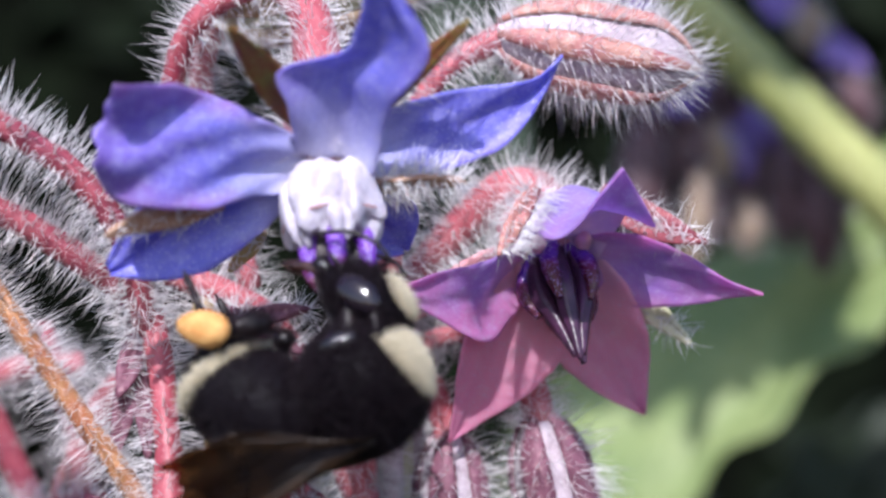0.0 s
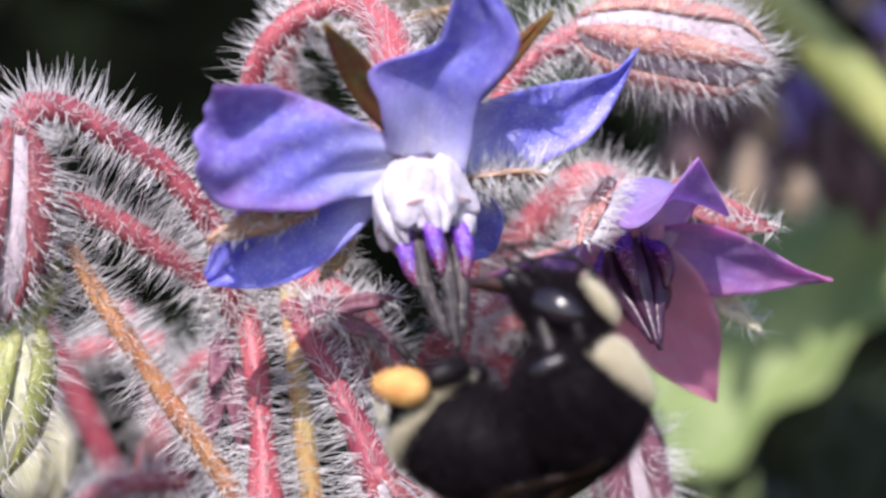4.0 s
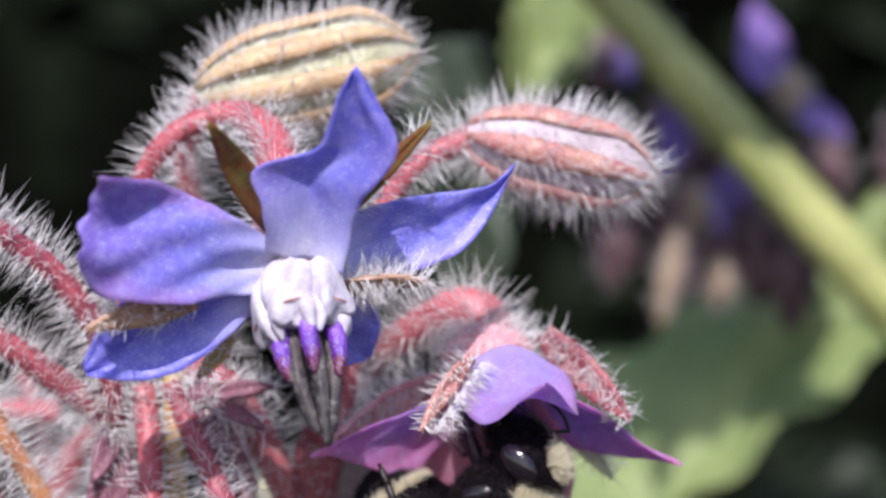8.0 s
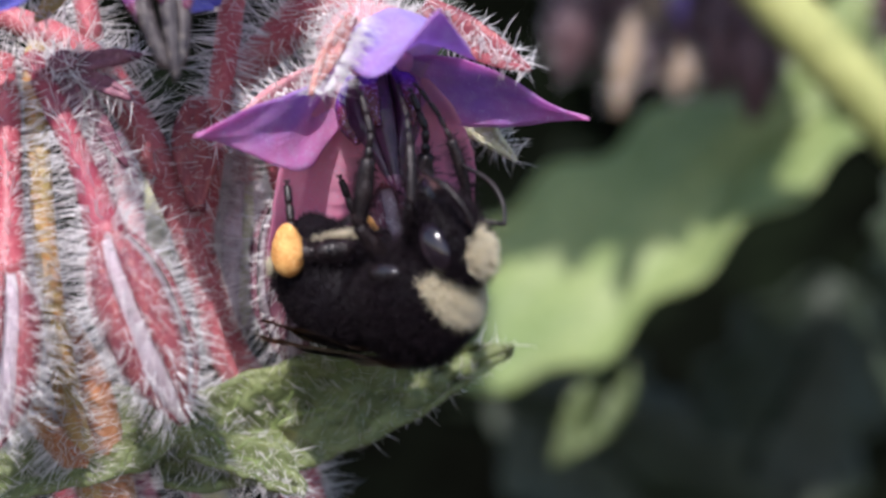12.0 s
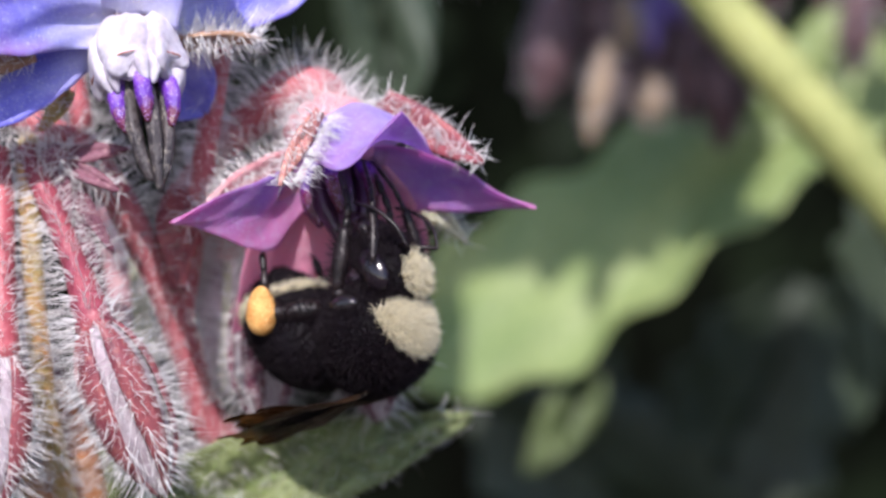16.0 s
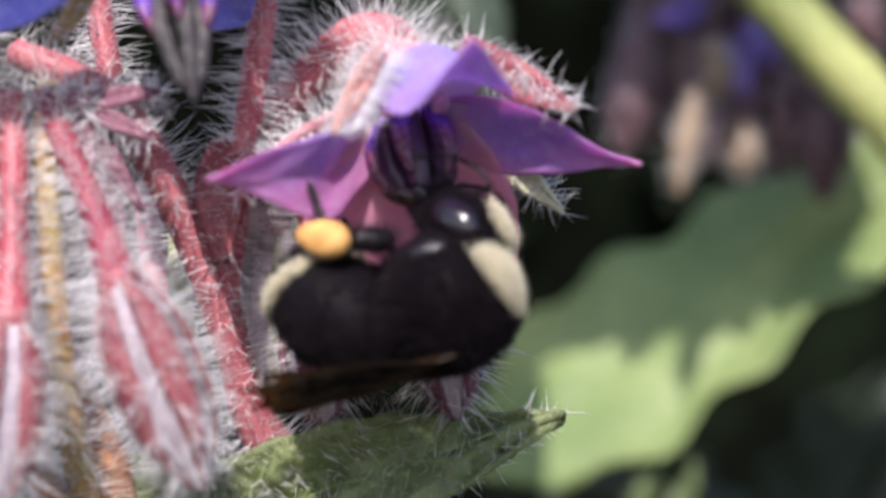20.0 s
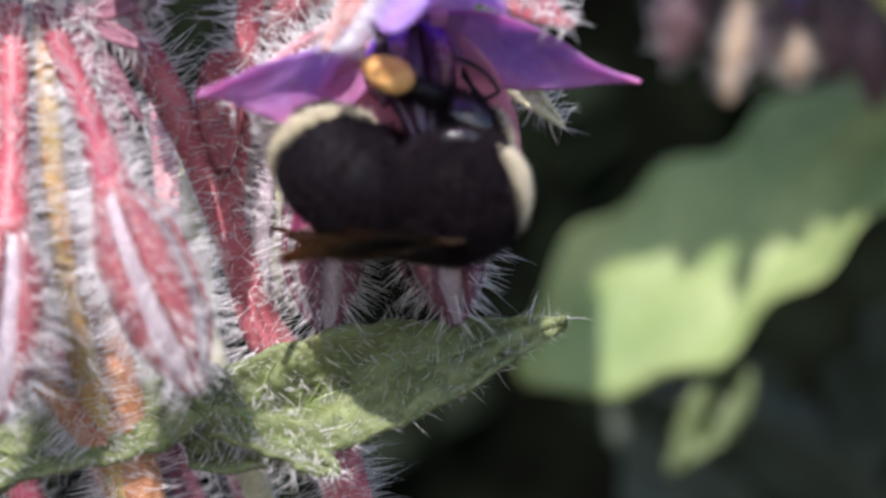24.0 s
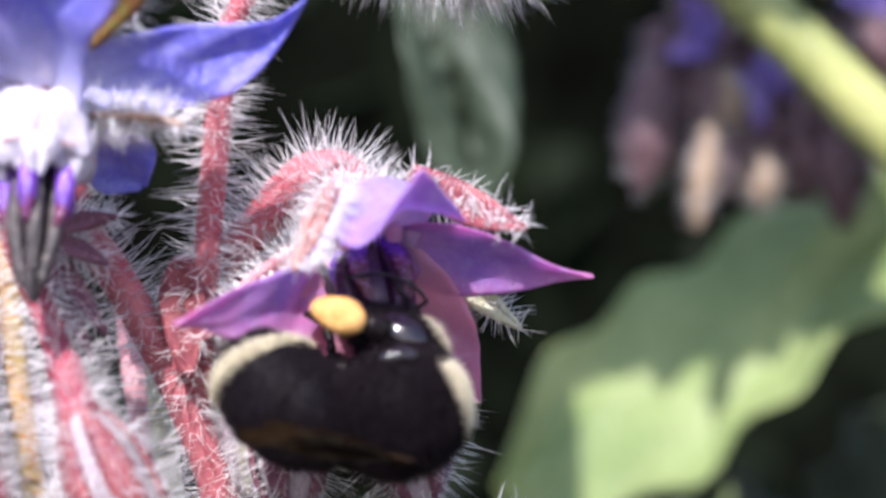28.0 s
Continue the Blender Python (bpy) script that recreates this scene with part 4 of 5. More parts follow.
side_stem = stem("wine-red bristly side stem", [(-26.2, 3.8, -4.6), (-24.6, 4.4, -5.4), (-22.2, 5, -6.9), (-18.4, 6, -9.8), (-16.6, 8, -12.0)], (0.55, 0.75, 0.8, 0.8, 0.8), M_DARKRED, 750, 1.7)
orange_stem = stem("orange bristly stem leaning among the others", [(-26.0, 4, -6.3), (-24.6, 4.2, -9.0), (-21.4, 5.0, -14.4), (-18.0, 6, -20.0), (-15.5, 8, -26.0), (-12.0, 10, -31)], (0.42, 0.58, 0.6, 0.62, 0.7, 0.9), M_ORANGE, 1900, 1.7)
stem("yellow-green bristly stem with orange streaks", [(-14.4, 9.0, -7.5), (-14.1, 6.4, -10.0), (-13.3, 6.4, -20.5), (-12.2, 10, -30.0), (-9, 12, -40)], (0.6, 0.62, 0.64, 0.8, 1.0), M_YELLOW, 1300, 1.7)
stem("thick pink bristly main stem", [(-16.2, 8.5, -6.0), (-13.0, 8.8, -7.4), (-10.4, 9.6, -9.6), (-7.3, 12, -15.9), (-5.4, 13.6, -21.5), (-4.4, 14.6, -25.0), (-1.0, 16.5, -31.0), (2.0, 17, -45)], (0.7, 0.9, 0.95, 1.0, 1.05, 1.2, 1.3, 1.5), M_PINKSTEM, 1700, 1.9)
stem("upright pink bristly stem", [(-3.0, 8.3, 1.5), (-3.6, 8.4, -3.4), (-4.6, 10, -10.1), (-5.6, 12, -16.0), (-6.0, 13, -19.5)], (0.6, 0.7, 0.72, 0.75, 0.7), M_PINKSTEM, 800, 2.0)
stem("short orange bristly stem below the buds", [(-13.6, 12.0, -22.5), (-12.1, 11.2, -26.5), (-11.0, 11.4, -32.0), (-9.0, 12, -42)], (0.7, 1.4, 1.5, 1.5), M_ORANGE, 700, 1.8)
stem("bristly lower stem rising from the ground", [(2.0, 16, -44), (3, 18, -80), (6, 26, -220), (4, 40, -502)], (1.5, 2.2, 4.0, 5.0), M_GREENSTEM, 300, 2.0)


# deeper stems of the same plant, out of focus
for k, (a, b, c, r, m) in enumerate((
        ((-34, 24, -4), (-30, 26, -14), (-22, 28, -34), 0.9, M_DARKRED), ((-27, 30, -9), (-24, 29, -18), (-16, 30, -36), 0.8, M_DARKRED),
        ((-20, 22, -11), (-17, 23, -20), (-10, 24, -36), 0.8, M_SEPAL_MAUVE), ((-12, 24, -12), (-10.5, 22, -20), (-6, 22, -36), 0.9, M_CALYX),
        ((-38, 20, -22), (-33, 21, -30), (-20, 22, -44), 0.9, M_DARKRED), ((-9.5, 20, -13), (-9.0, 19, -20), (-7, 19, -30), 0.7, M_CORE_GREEN))):
    stem("", [a, b, c, (c[0] + 10, c[1], c[2] - 26)], (r * 0.8, r, r * 1.1, r * 1.3), m, 700, 2.2)


# ---- small withered calyxes and bracts ----
def withered(label, top, tips, half, material, n_hair=120):
    w = thing("withered_calyx", label, "calyx", "withered calyxes", top)
    core = ball(0.9, 0.9, 0.9, 8, 12, 0.05)
    part("core", core, material, w)
    fuzz("core_hairs", core, 150, 1.5, w, radius=0.045, wild=0.5)
    for k, tip in enumerate(tips):
        d = Vector(tip) - Vector(top)
        add_sepal(w, tuple(d.normalized() * 0.5), tuple(d), (0.2, -1, 0.3), half, 30 + k, material, n_hair, 1.3, 0.03)
    return w


red_calyx = withered("withered red calyx with hanging sepals", (-17.2, 6.4, -10.2), [(-19.0, 5.4, -17.6), (-17.0, 5.6, -17.4), (-18.4, 4.8, -13.8)], 0.7, M_SEPAL_MAUVE, 200)
withered("brown hairy calyx below the blue flower", (-12.6, 6.6, -8.8), [(-8.8, 5.6, -10.6), (-9.2, 6.6, -14.2), (-11.6, 5.6, -12.4), (-8.4, 6.0, -8.2), (-10.0, 6.6, -15.4)], 0.55, M_SEPAL_MAUVE, 260)
brown = thing("small_bract", "small reddish-brown bract on the pink stem", "bract", "", (-5.9, 10.4, -16.6))
brown_body = blade(6.4, 1.35, (0.35, 0.5, 0.75, 1.0, 1.0, 0.75, 0.25), 0.25, 0.02, 0.15, 0.1, 14, 9, 0.3, 3)
part("blade", brown_body, M_SEPAL_WINE, brown, "", aim((0, 0, 0), (0.0, -0.6, 6.2), (-0.2, -1, 0.1)))
fuzz("bract_hairs", brown_body, 90, 0.9, brown, at=aim((0, 0, 0), (0.0, -0.6, 6.2), (-0.2, -1, 0.1)), radius=0.035)


# ---- green bracts ----
def bract(label, foot, tip, face, half, prof, n_hair, seed, cup=0.25, bend=0.02, ripple=0.7, hair=0.5):
    b = thing("bract_leaf", label, "leaf", "green bracts", foot)
    t = Vector(tip) - Vector(foot)
    at = aim((0, 0, 0), t, face)
    body = blade(t.length, half, prof, cup, bend, ripple, 0.18, 90, 35, 0.4, seed, 0.15, 0.0, 0.03, pucker=0.2)
    part("blade", body, M_LEAF, b, "", at)
    mid = body[0][17:35 * 84:35 * 6]
    part("midrib", tube([tuple(p + (0, 0, 0.02)) for p in mid], np.linspace(0.16, 0.06, len(mid)), 60, 8, 0.02), M_FARLEAF, b, "pale midrib", at)
    for s in (-1, 1):
        for k in (14, 28, 42, 56):
            side = [body[0][35 * (k + 4 * n) + 17 + 5 * n * s] for n in range(4)]
            part("side_vein", tube([tuple(p + (0, 0, 0.01)) for p in side], (0.07, 0.06, 0.05, 0.03), 16, 6, 0.02), M_FARLEAF, b, "", at)
    fuzz("leaf_hairs", body, 6 * n_hair, hair, b, at=at, radius=0.014, wild=0.4, lean=(0, 0.6, 0))
    rim = lambda p, nm: np.abs(nm[:, 2]) < 0.75
    fuzz("margin_hairs", body, int(1.6 * n_hair), 1.15, b, at=at, radius=0.03, wild=0.25, lean=(0, 0.5, 0), keep=rim)
    return b


bract("green bristly bract leaf below the nodding flower", (-8.2, 11.5, -30.6), (11.9, 14.5, -24.4), (0.0, -0.93, 0.2), 3.0, (0.55, 0.95, 1.0, 1.0, 0.95, 0.84, 0.64, 0.36, 0.03), 260, 4)
bract("dark green bract leaf in shade", (-6.0, 11.5, -27.6), (-22, 9.0, -33.5), (0.1, -0.7, 0.7), 2.6, (0.5, 0.9, 1.0, 0.95, 0.85, 0.6, 0.04), 260, 6)
bract("small folded green bract leaf", (-7.6, 11.0, -28.0), (0.2, 9.4, -32.0), (0.1, -0.8, 0.5), 1.7, (0.5, 0.9, 1.0, 0.9, 0.6, 0.04), 180, 8)

# ---- plants behind ----
far_stem = thing("tall_plant", "thick pale yellow-green stem slanting behind the flowers", "plant", "", (16, 101, 35.2))
fs_body = tube([(0, 0, 0), (9, -0.5, -10.5), (25, -1, -27.5), (43, -1, -46.5), (64, -1, -69.0), (90, -1, -98), (130, -1, -150), (170, 0, -260), (200, 0, -400), (215, 0, -538)], (2.6, 2.7, 2.9, 3.1, 3.3, 3.6, 4.2, 5.0, 5.6, 6.0), 110, 18, 0.02)
part("stem", fs_body, M_FARSTEM, far_stem)
fuzz("stem_hairs", fs_body, 900, 1.6, far_stem, radius=0.05)


def far_leaf(label, foot, tip, face, half, prof, material, seed, cup=0.12, bend=0.06, ripple=1.6, tooth=0.11, sway=(0.0, 0.0)):
    b = thing("broad_leaf", label, "leaf", "broad leaves behind", foot)
    t = Vector(tip) - Vector(foot)
    at = aim((0, 0, 0), t, face)
    part("blade", blade(t.length, half, prof, cup, bend, ripple, 0.08, 60, 25, 0.5, seed, 0.0, 0.0, tooth, sway=sway), material, b, "", at)
    # ribs of the other leaves get the deep shade colour too
    rib = M_FARLEAF if material is M_FARLEAF else M_SHADETINT_DEEP
    sink = -0.08 * half * 0.6
    back = lambda u: (float(np.interp(u, np.linspace(0, 1, len(sway)), sway)), t.length * u, -0.2 - bend * u * u * t.length + sink)
    part("midrib", tube([back(0), back(0.5), back(0.96)], (0.7, 0.5, 0.15), 24, 8, 0.02), rib, b, "", at)
    for k in range(5):
        u = 0.16 + 0.15 * k
        for s in (-1, 1):
            w = half * 0.72 * np.interp(u, np.linspace(0, 1, len(prof)), prof)
            end = Vector(back(u + 0.1)) + Vector((s * w, 0, cup * 0.5 * w + 0.25))
            part("vein", tube([back(u), tuple(Vector(back(u)).lerp(end, 0.5)), tuple(end)], (0.3, 0.22, 0.08), 10, 6), rib, b, "", at)
    return b


LEAF = (0.25, 0.7, 0.95, 1.0, 0.92, 0.98, 0.86, 0.72, 0.5, 0.1)
far_leaf("broad sunlit pale green leaf with a wavy edge", (82.5, 123, 8), (5.6, 131, -35.0), (-0.1, -0.80, 0.60), 12.5, (0.1, 0.45, 0.66, 0.76, 0.84, 0.9, 0.95, 0.98, 0.92, 0.64, 0.1), M_FARLEAF, 21, sway=(1.5, 3.6, 4.0, 3.2, 2.2, 1.5, 0.9, 0.0))
far_leaf("grey-green hanging leaf, shade put into its colour", (4.5, 92, 22), (7.0, 90, -6.5), (0.25, -1, -0.15), 5.6, (0.5, 0.9, 1.0, 1.0, 0.85, 0.6, 0.1), M_SHADETINT_LEAF, 22, tooth=0.02)
far_leaf("green leaf hanging at the side, shade put into its colour", (68, 118, -8), (62, 118, -40), (-0.2, -1, -0.1), 6.5, (0.4, 0.8, 1.0, 1.0, 0.8, 0.5, 0.1), M_SHADETINT_LEAF, 23)
far_leaf("pale green leaf tip low behind", (33, 130, -36), (24, 127, -47), (0, -0.9, 0.3), 3.0, (0.3, 0.8, 1.0, 1.0, 0.85, 0.5, 0.1), M_MIDLEAF, 24)
# added out of view, only to cast shade on the broad leaf
far_leaf("unseen leaf added above to shade the broad leaf", (41, 66, 64), (4, 67, 42), (0.0, -1, 0.1), 12.5, (0.3, 0.7, 0.9, 1.0, 1.0, 0.96, 0.8, 0.5, 0.1), M_FARLEAF, 28)
far_leaf("pale green rounded leaf above", (22, 118, 33), (13, 116, 19), (0.1, -1, 0.1), 6.0, (0.4, 0.9, 1.0, 1.0, 0.85, 0.6, 0.1), M_FARLEAF, 25)
far_leaf("low dark leaf, its shade put into the colour", (20, 170, -40), (62, 160, -74), (0.1, -0.9, -0.2), 13, LEAF, M_SHADETINT_DARK, 26)
far_leaf("dark leaf below, its shade put into the colour", (70, 175, -28), (40, 168, -84), (0.1, -0.95, -0.2), 15, LEAF, M_SHADETINT_DARK, 27)


def far_cluster(label, top, buds, petals):
    """A drooping flower head far behind: hanging buds and violet petals."""
    c = thing("drooping_flower_head", label, "flower", "", top)
    o = Vector(top)
    for k, (a, b, r, m) in enumerate(buds):
        a, b = Vector(a) - o, Vector(b) - o
        body = tube([tuple(a), tuple(a.lerp(b, 0.35)), tuple(a.lerp(b, 0.7)), tuple(b)], (r * 0.45, r, r * 0.95, r * 0.25), 18, 12, 0.04)
        u = part("bud", body, m, c)
        fuzz("bud_hairs", body, 110, 1.6, u, radius=0.05, wild=0.4)
        part("stalk", tube([(0, 0, 0), tuple(a * 0.5 + Vector((0, 0, 1.5))), tuple(a)], (0.6, 0.5, 0.5), 14, 8), M_FARBUD, c)
    for k, (a, b, half) in enumerate(petals):
        a, b = Vector(a) - o, Vector(b) - o
        part("petal", blade((b - a).length, half, PETAL, 0.25, 0.05, 0.3, 0.1, 14, 9, 0.16, 60 + k), M_FARPETAL, c, "", aim(tuple(a), tuple(b), (0.1, -1, 0.2)))
    return c


far_cluster("blurred drooping violet flower head with dark buds", (32, 111, 13), [
    ((25.5, 110, 10), (23.2, 109, -3.0), 3.0, M_FARBUD), ((30.5, 107, 4), (28.6, 106, -7.2), 1.4, M_FARTIP), ((36.0, 111, 0.5), (35.7, 111, -5.4), 1.9, M_FARTIP),
    ((32.5, 109, 9), (32.8, 109, 2.5), 1.8, M_FARTIP), ((44.5, 110, 9), (43.8, 110, -7.5), 3.1, M_FARBUD), ((32.8, 110, 4), (32.0, 110, -4), 1.8, M_FARBUD), ((40, 112, 7), (40.5, 112, -5), 2.2, M_FARBUD),
    ((30, 117, 20), (31, 117, 9), 3.2, M_FARBUD), ((37, 117, 20), (36, 117, 10), 3.0, M_FARBUD)]
    # back rows of buds, added to fill out the broad leaf's shadow
    + [((x, 113 + 0.15 * k, 14.5 - 0.4 * k), (x - 0.4, 113 + 0.15 * k, -1 - 0.8 * k), 3.0, M_FARBUD) for k, x in enumerate((26, 31, 36.2, 41.4, 46.2))]
    + [((x, 116, 12), (x - 0.7, 116, -1.5), 3.0, M_FARBUD) for x in (28.5, 34, 39, 48)],
    [((31, 109, 12), (28, 108, 17.5), 1.7), ((31, 109, 12), (26, 108, 10.5), 1.5), ((34.5, 110, 9), (36.0, 109, 2.5), 1.6), ((36, 110, 11), (39.5, 110, 6), 1.3)])
far_cluster("blurred violet flower beside the thick stem", (43, 112, 19), [
    ((43.5, 110, 21.5), (42.8, 110, 16.5), 1.9, M_FARTIP), ((46, 112, 16), (50, 111, 8), 2.2, M_FARBUD)], [
    ((41, 111, 20), (38.8, 110, 30), 2.9), ((44, 111, 18), (50, 110, 14.5), 1.9), ((41, 111, 20), (38.2, 111, 26), 1.6)])
far_cluster("blurred hanging pink buds at the edge", (60, 112, 22), [
    ((57, 110, 18), (54.5, 110, 8), 2.2, M_FARBUD), ((59, 110, 13), (58.2, 110, 1.0), 2.0, M_FARBUD), ((63, 112, 17), (64, 112, 5), 2.6, M_FARBUD), ((66, 112, 21), (70, 112, 12), 2.4, M_FARTIP)], [])
far_cluster("blurred violet flower head high behind", (24, 115, 27), [((23, 114, 26), (22, 114, 19), 1.8, M_FARBUD)], [((24, 114, 26), (25.5, 113, 19.5), 1.8), ((24, 114, 26), (29, 114, 22), 1.6)])

# ---- bumblebee: about its thorax, head along +x, back along +z ----
bee = thing("bumblebee", "black bumblebee with pale yellow collar and tail band", "bumblebee")
bee.scale = (1.06, 1.06, 1.06)


def fur(shape, n, length, split, parent, lean=(-0.3, 0, 0), radius=0.024):
    """Dense fur, black, and pale where split says so."""
    p, nm = scatter(shape, n)
    pale = split(p)
    more, dirs = scatter(shape, 2 * n)
    also = split(more)
    p, nm, pale = np.vstack([p, more[also]]), np.vstack([nm, dirs[also]]), np.concatenate([pale, also[also]])
    for name, sel, m in (("black_fur", ~pale, M_BLACKHAIR), ("pale_fur", pale, M_PALEHAIR)):
        if sel.any():
            ob = part(name, hairs(p[sel], nm[sel], length, radius, lean, 0.5), m, parent)
            ob["kind"] = "stuff"


thorax_s = ball(2.95, 2.8, 2.85, 16, 24, 0.01, 2)
thorax = part("thorax", thorax_s, M_BEE, bee)
fur(thorax_s, 17000, 0.5, lambda p: (p[:, 2] > 0.1) & (p[:, 0] + 0.25 * p[:, 2] > 2.0), thorax, (0.1, 0, 0.1))

# the head about its neck
head_at = Matrix.Translation((1.3, 0, -1.1)) @ Matrix.Rotation(radians(78), 4, "Y")
head_s = moved(ball(2.45, 2.05, 1.6, 14, 20, 0.01, 3, 0.28), head_at)
head = part("head", head_s, M_BEE, bee)
fur(head_s, 4600, 0.5, lambda p: (p[:, 0] - 1.3) + 0.75 * (p[:, 2] + 1.1) > 1.75, head, (0.2, 0, 0.2), 0.022)
for s in (-1, 1):
    part("eye", moved(ball(1.25, 0.5, 0.8, 14, 18), Matrix.Translation((1.2, s * 1.7, -0.7)) @ Matrix.Rotation(radians(78), 4, "Y")), M_EYE, head, "glossy black eye")
    part("antenna", join([tube([(2.7, s * 0.5, -1.0), (3.1, s * 0.9, -0.5), (3.3, s * 1.3, -0.2)], (0.10, 0.11, 0.10), 10, 8, 0.03), tube([(3.3, s * 1.3, -0.2), (3.7, s * 1.6, -1.2), (3.6, s * 1.8, -2.6), (2.9, s * 1.7, -4.1)], (0.09, 0.11, 0.11, 0.09), 24, 8, 0.06)]), M_LEG, head)
    part("mandible", tube([(1.8, s * 0.6, -2.9), (1.9, s * 0.7, -3.5), (1.8, s * 0.2, -4.1)], (0.38, 0.36, 0.14), 12, 10, 0.04), M_GLOSS, head, "glossy dark jaw")
    part("side_plate", moved(ball(0.95, 0.4, 0.5, 14, 16, 0.06, 8), Matrix.Translation((0.9, s * 2.4, -1.3)) @ Matrix.Rotation(radians(-35), 4, "Y")), M_GLOSS, bee, "bare glossy black plate")
part("tongue", tube([(1.7, 0, -3.0), (1.6, 0.05, -4.1), (1.4, 0.1, -4.9), (1.3, 0, -5.5)], (0.55, 0.48, 0.34, 0.12), 18, 12, 0.05, 3, 0.12), M_TONGUE, head, "brown sheathed tongue reaching into the flower")

# abdomen: rings along a strong curl towards the belly
ABD = spline([(-1.5, 0, -0.8), (-2.9, 0, -1.8), (-3.65, 0, -3.5), (-3.5, 0, -5.5), (-2.6, 0, -7.3)], 60)
ABD_R = np.interp(np.linspace(0, 1, 60), [0, 0.06, 0.14, 0.24, 0.34, 0.46, 0.58, 0.68, 0.78, 0.87, 0.95, 1.0], [1.1, 1.5, 1.95, 2.4, 2.68, 2.82, 2.84, 2.74, 2.42, 1.85, 1.05, 0.25])


def ring(a, b, grow):
    i = np.arange(int(a * 59), int(b * 59) + 1)
    t, u, w = frames_along(ABD)
    th = np.linspace(0, 2 * np.pi, 26, endpoint=False)
    v = []
    for n_, k in enumerate(i):
        r = ABD_R[k] * (grow + 0.012 * math.sin(math.pi * n_ / (len(i) - 1)))
        v.append(ABD[k] + np.outer(np.cos(th) * r, u[k]) + np.outer(np.sin(th) * r * 0.95, w[k]))
    m = len(i)
    f = [(k * 26 + j, k * 26 + (j + 1) % 26, (k + 1) * 26 + (j + 1) % 26, (k + 1) * 26 + j) for k in range(m - 1) for j in range(26)]
    v = np.vstack(v + [ABD[i[0]][None], ABD[i[-1]][None]])
    f += [(m * 26, (j + 1) % 26, j) for j in range(26)] + [(m * 26 + 1, (m - 1) * 26 + j, (m - 1) * 26 + (j + 1) % 26) for j in range(26)]
    return v, f


for k, (a, b) in enumerate(((0.0, 0.24), (0.22, 0.46), (0.44, 0.73), (0.72, 0.79), (0.77, 0.92), (0.90, 1.0))):
    s = ring(a, b, 0.94)
    seg = part("abdomen_ring", s, M_BEE if k != 3 else M_BEESKIN, bee, "pale banded ring" if k == 3 else "")
    fur(s, (5600, 7000, 7000, 4600, 2000, 700)[k], (0.32, 0.3, 0.3, 0.42, 0.3, 0.25)[k], (lambda p: np.ones(len(p), bool)) if k == 3 else (lambda p: np.zeros(len(p), bool)), seg, (-0.15, 0, -0.3), 0.022)


def leg(pts, radii, name="leg"):
    """A jointed leg: femur, tibia and a thin foot of four small joints."""
    p = [Vector(q) for q in pts]
    r = radii
    thigh = tube([tuple(p[0]), tuple(p[0].lerp(p[1], 0.5)), tuple(p[1])], (r[0], r[1] * 1.15, r[1] * 0.8), 12, 10, 0.04)
    st = part(name, thigh, M_LEG, bee)
    shin = tube([tuple(p[1]), tuple(p[1].lerp(p[2], 0.6)), tuple(p[2].lerp(p[3], 0.35))], (r[1] * 0.7, r[2] * 1.25, r[2] * 0.95), 14, 10, 0.04)
    part("tibia", shin, M_LEG, st)
    a = p[2].lerp(p[3], 0.35)
    for k in range(4):
        u, w = (a.lerp(p[3], 2 * f) if f < 0.5 else p[3].lerp(p[4], 2 * f - 1) for f in (k / 4, (k + 1) / 4 - 0.02))
        part("foot_joint", tube([tuple(u), tuple(u.lerp(w, 0.6)), tuple(w)], (r[3] * 0.8, r[3] * (1.15 - 0.1 * k), r[3] * 0.7), 8, 8, 0.03), M_LEG, st)
    fuzz("leg_hairs", join([thigh, shin]), 700, 0.5, st, M_BLACKHAIR, radius=0.02)
    p, q = Vector(pts[-2]), Vector(pts[-1])
    d = (q - p).normalized()
    for s in (-1, 1):
        part("claw", tube([tuple(q), tuple(q + d * 0.25 + Vector((0, 0.12 * s, 0.05))), tuple(q + d * 0.35 + Vector((-0.1, 0.22 * s, 0.2)))], (0.07, 0.05, 0.02), 8, 6), M_LEG, st)
    return st


hinds, loads, fronts = [], [], []
for s in (-1, 1):
    fronts.append((leg([(2.4, s * 1.1, -2.2), (4.2, s * 2.3, -2.9), (5.4, s * 1.9, -4.7), (6.1, s * 1.3, -6.6), (6.3, s * 0.8, -8.2)], (0.28, 0.32, 0.25, 0.14, 0.06)), -1.0, -0.45 * s, 1.4))
    fronts.append((leg([(0.6, s * 1.4, -2.2), (1.3, s * 2.6, -3.9), (3.1, s * 2.4, -5.6), (4.5, s * 2.2, -7.0), (5.1, s * 2.0, -8.8)], (0.38, 0.44, 0.40, 0.22, 0.08)), -0.6, -0.7 * s, 2.2))
    hind = leg([(2.0, 0, 1.6), (0.9, s * 1.1, 0.9), (-0.1, s * 1.3, 0.0), (0.7, s * 1.2, -1.2), (1.4, s * 0.8, -2.9)], (0.45, 0.55, 0.5, 0.24, 0.07), "hind_leg")
    lump = ball(1.32, 0.88, 1.0, 20, 24, 0.02, 5, 0.3)
    load = part("pollen_load", lump, M_POLLEN, hind, "orange-yellow pollen load on the hind leg")
    loads.append((load, s))
    hinds.append((hind, s))


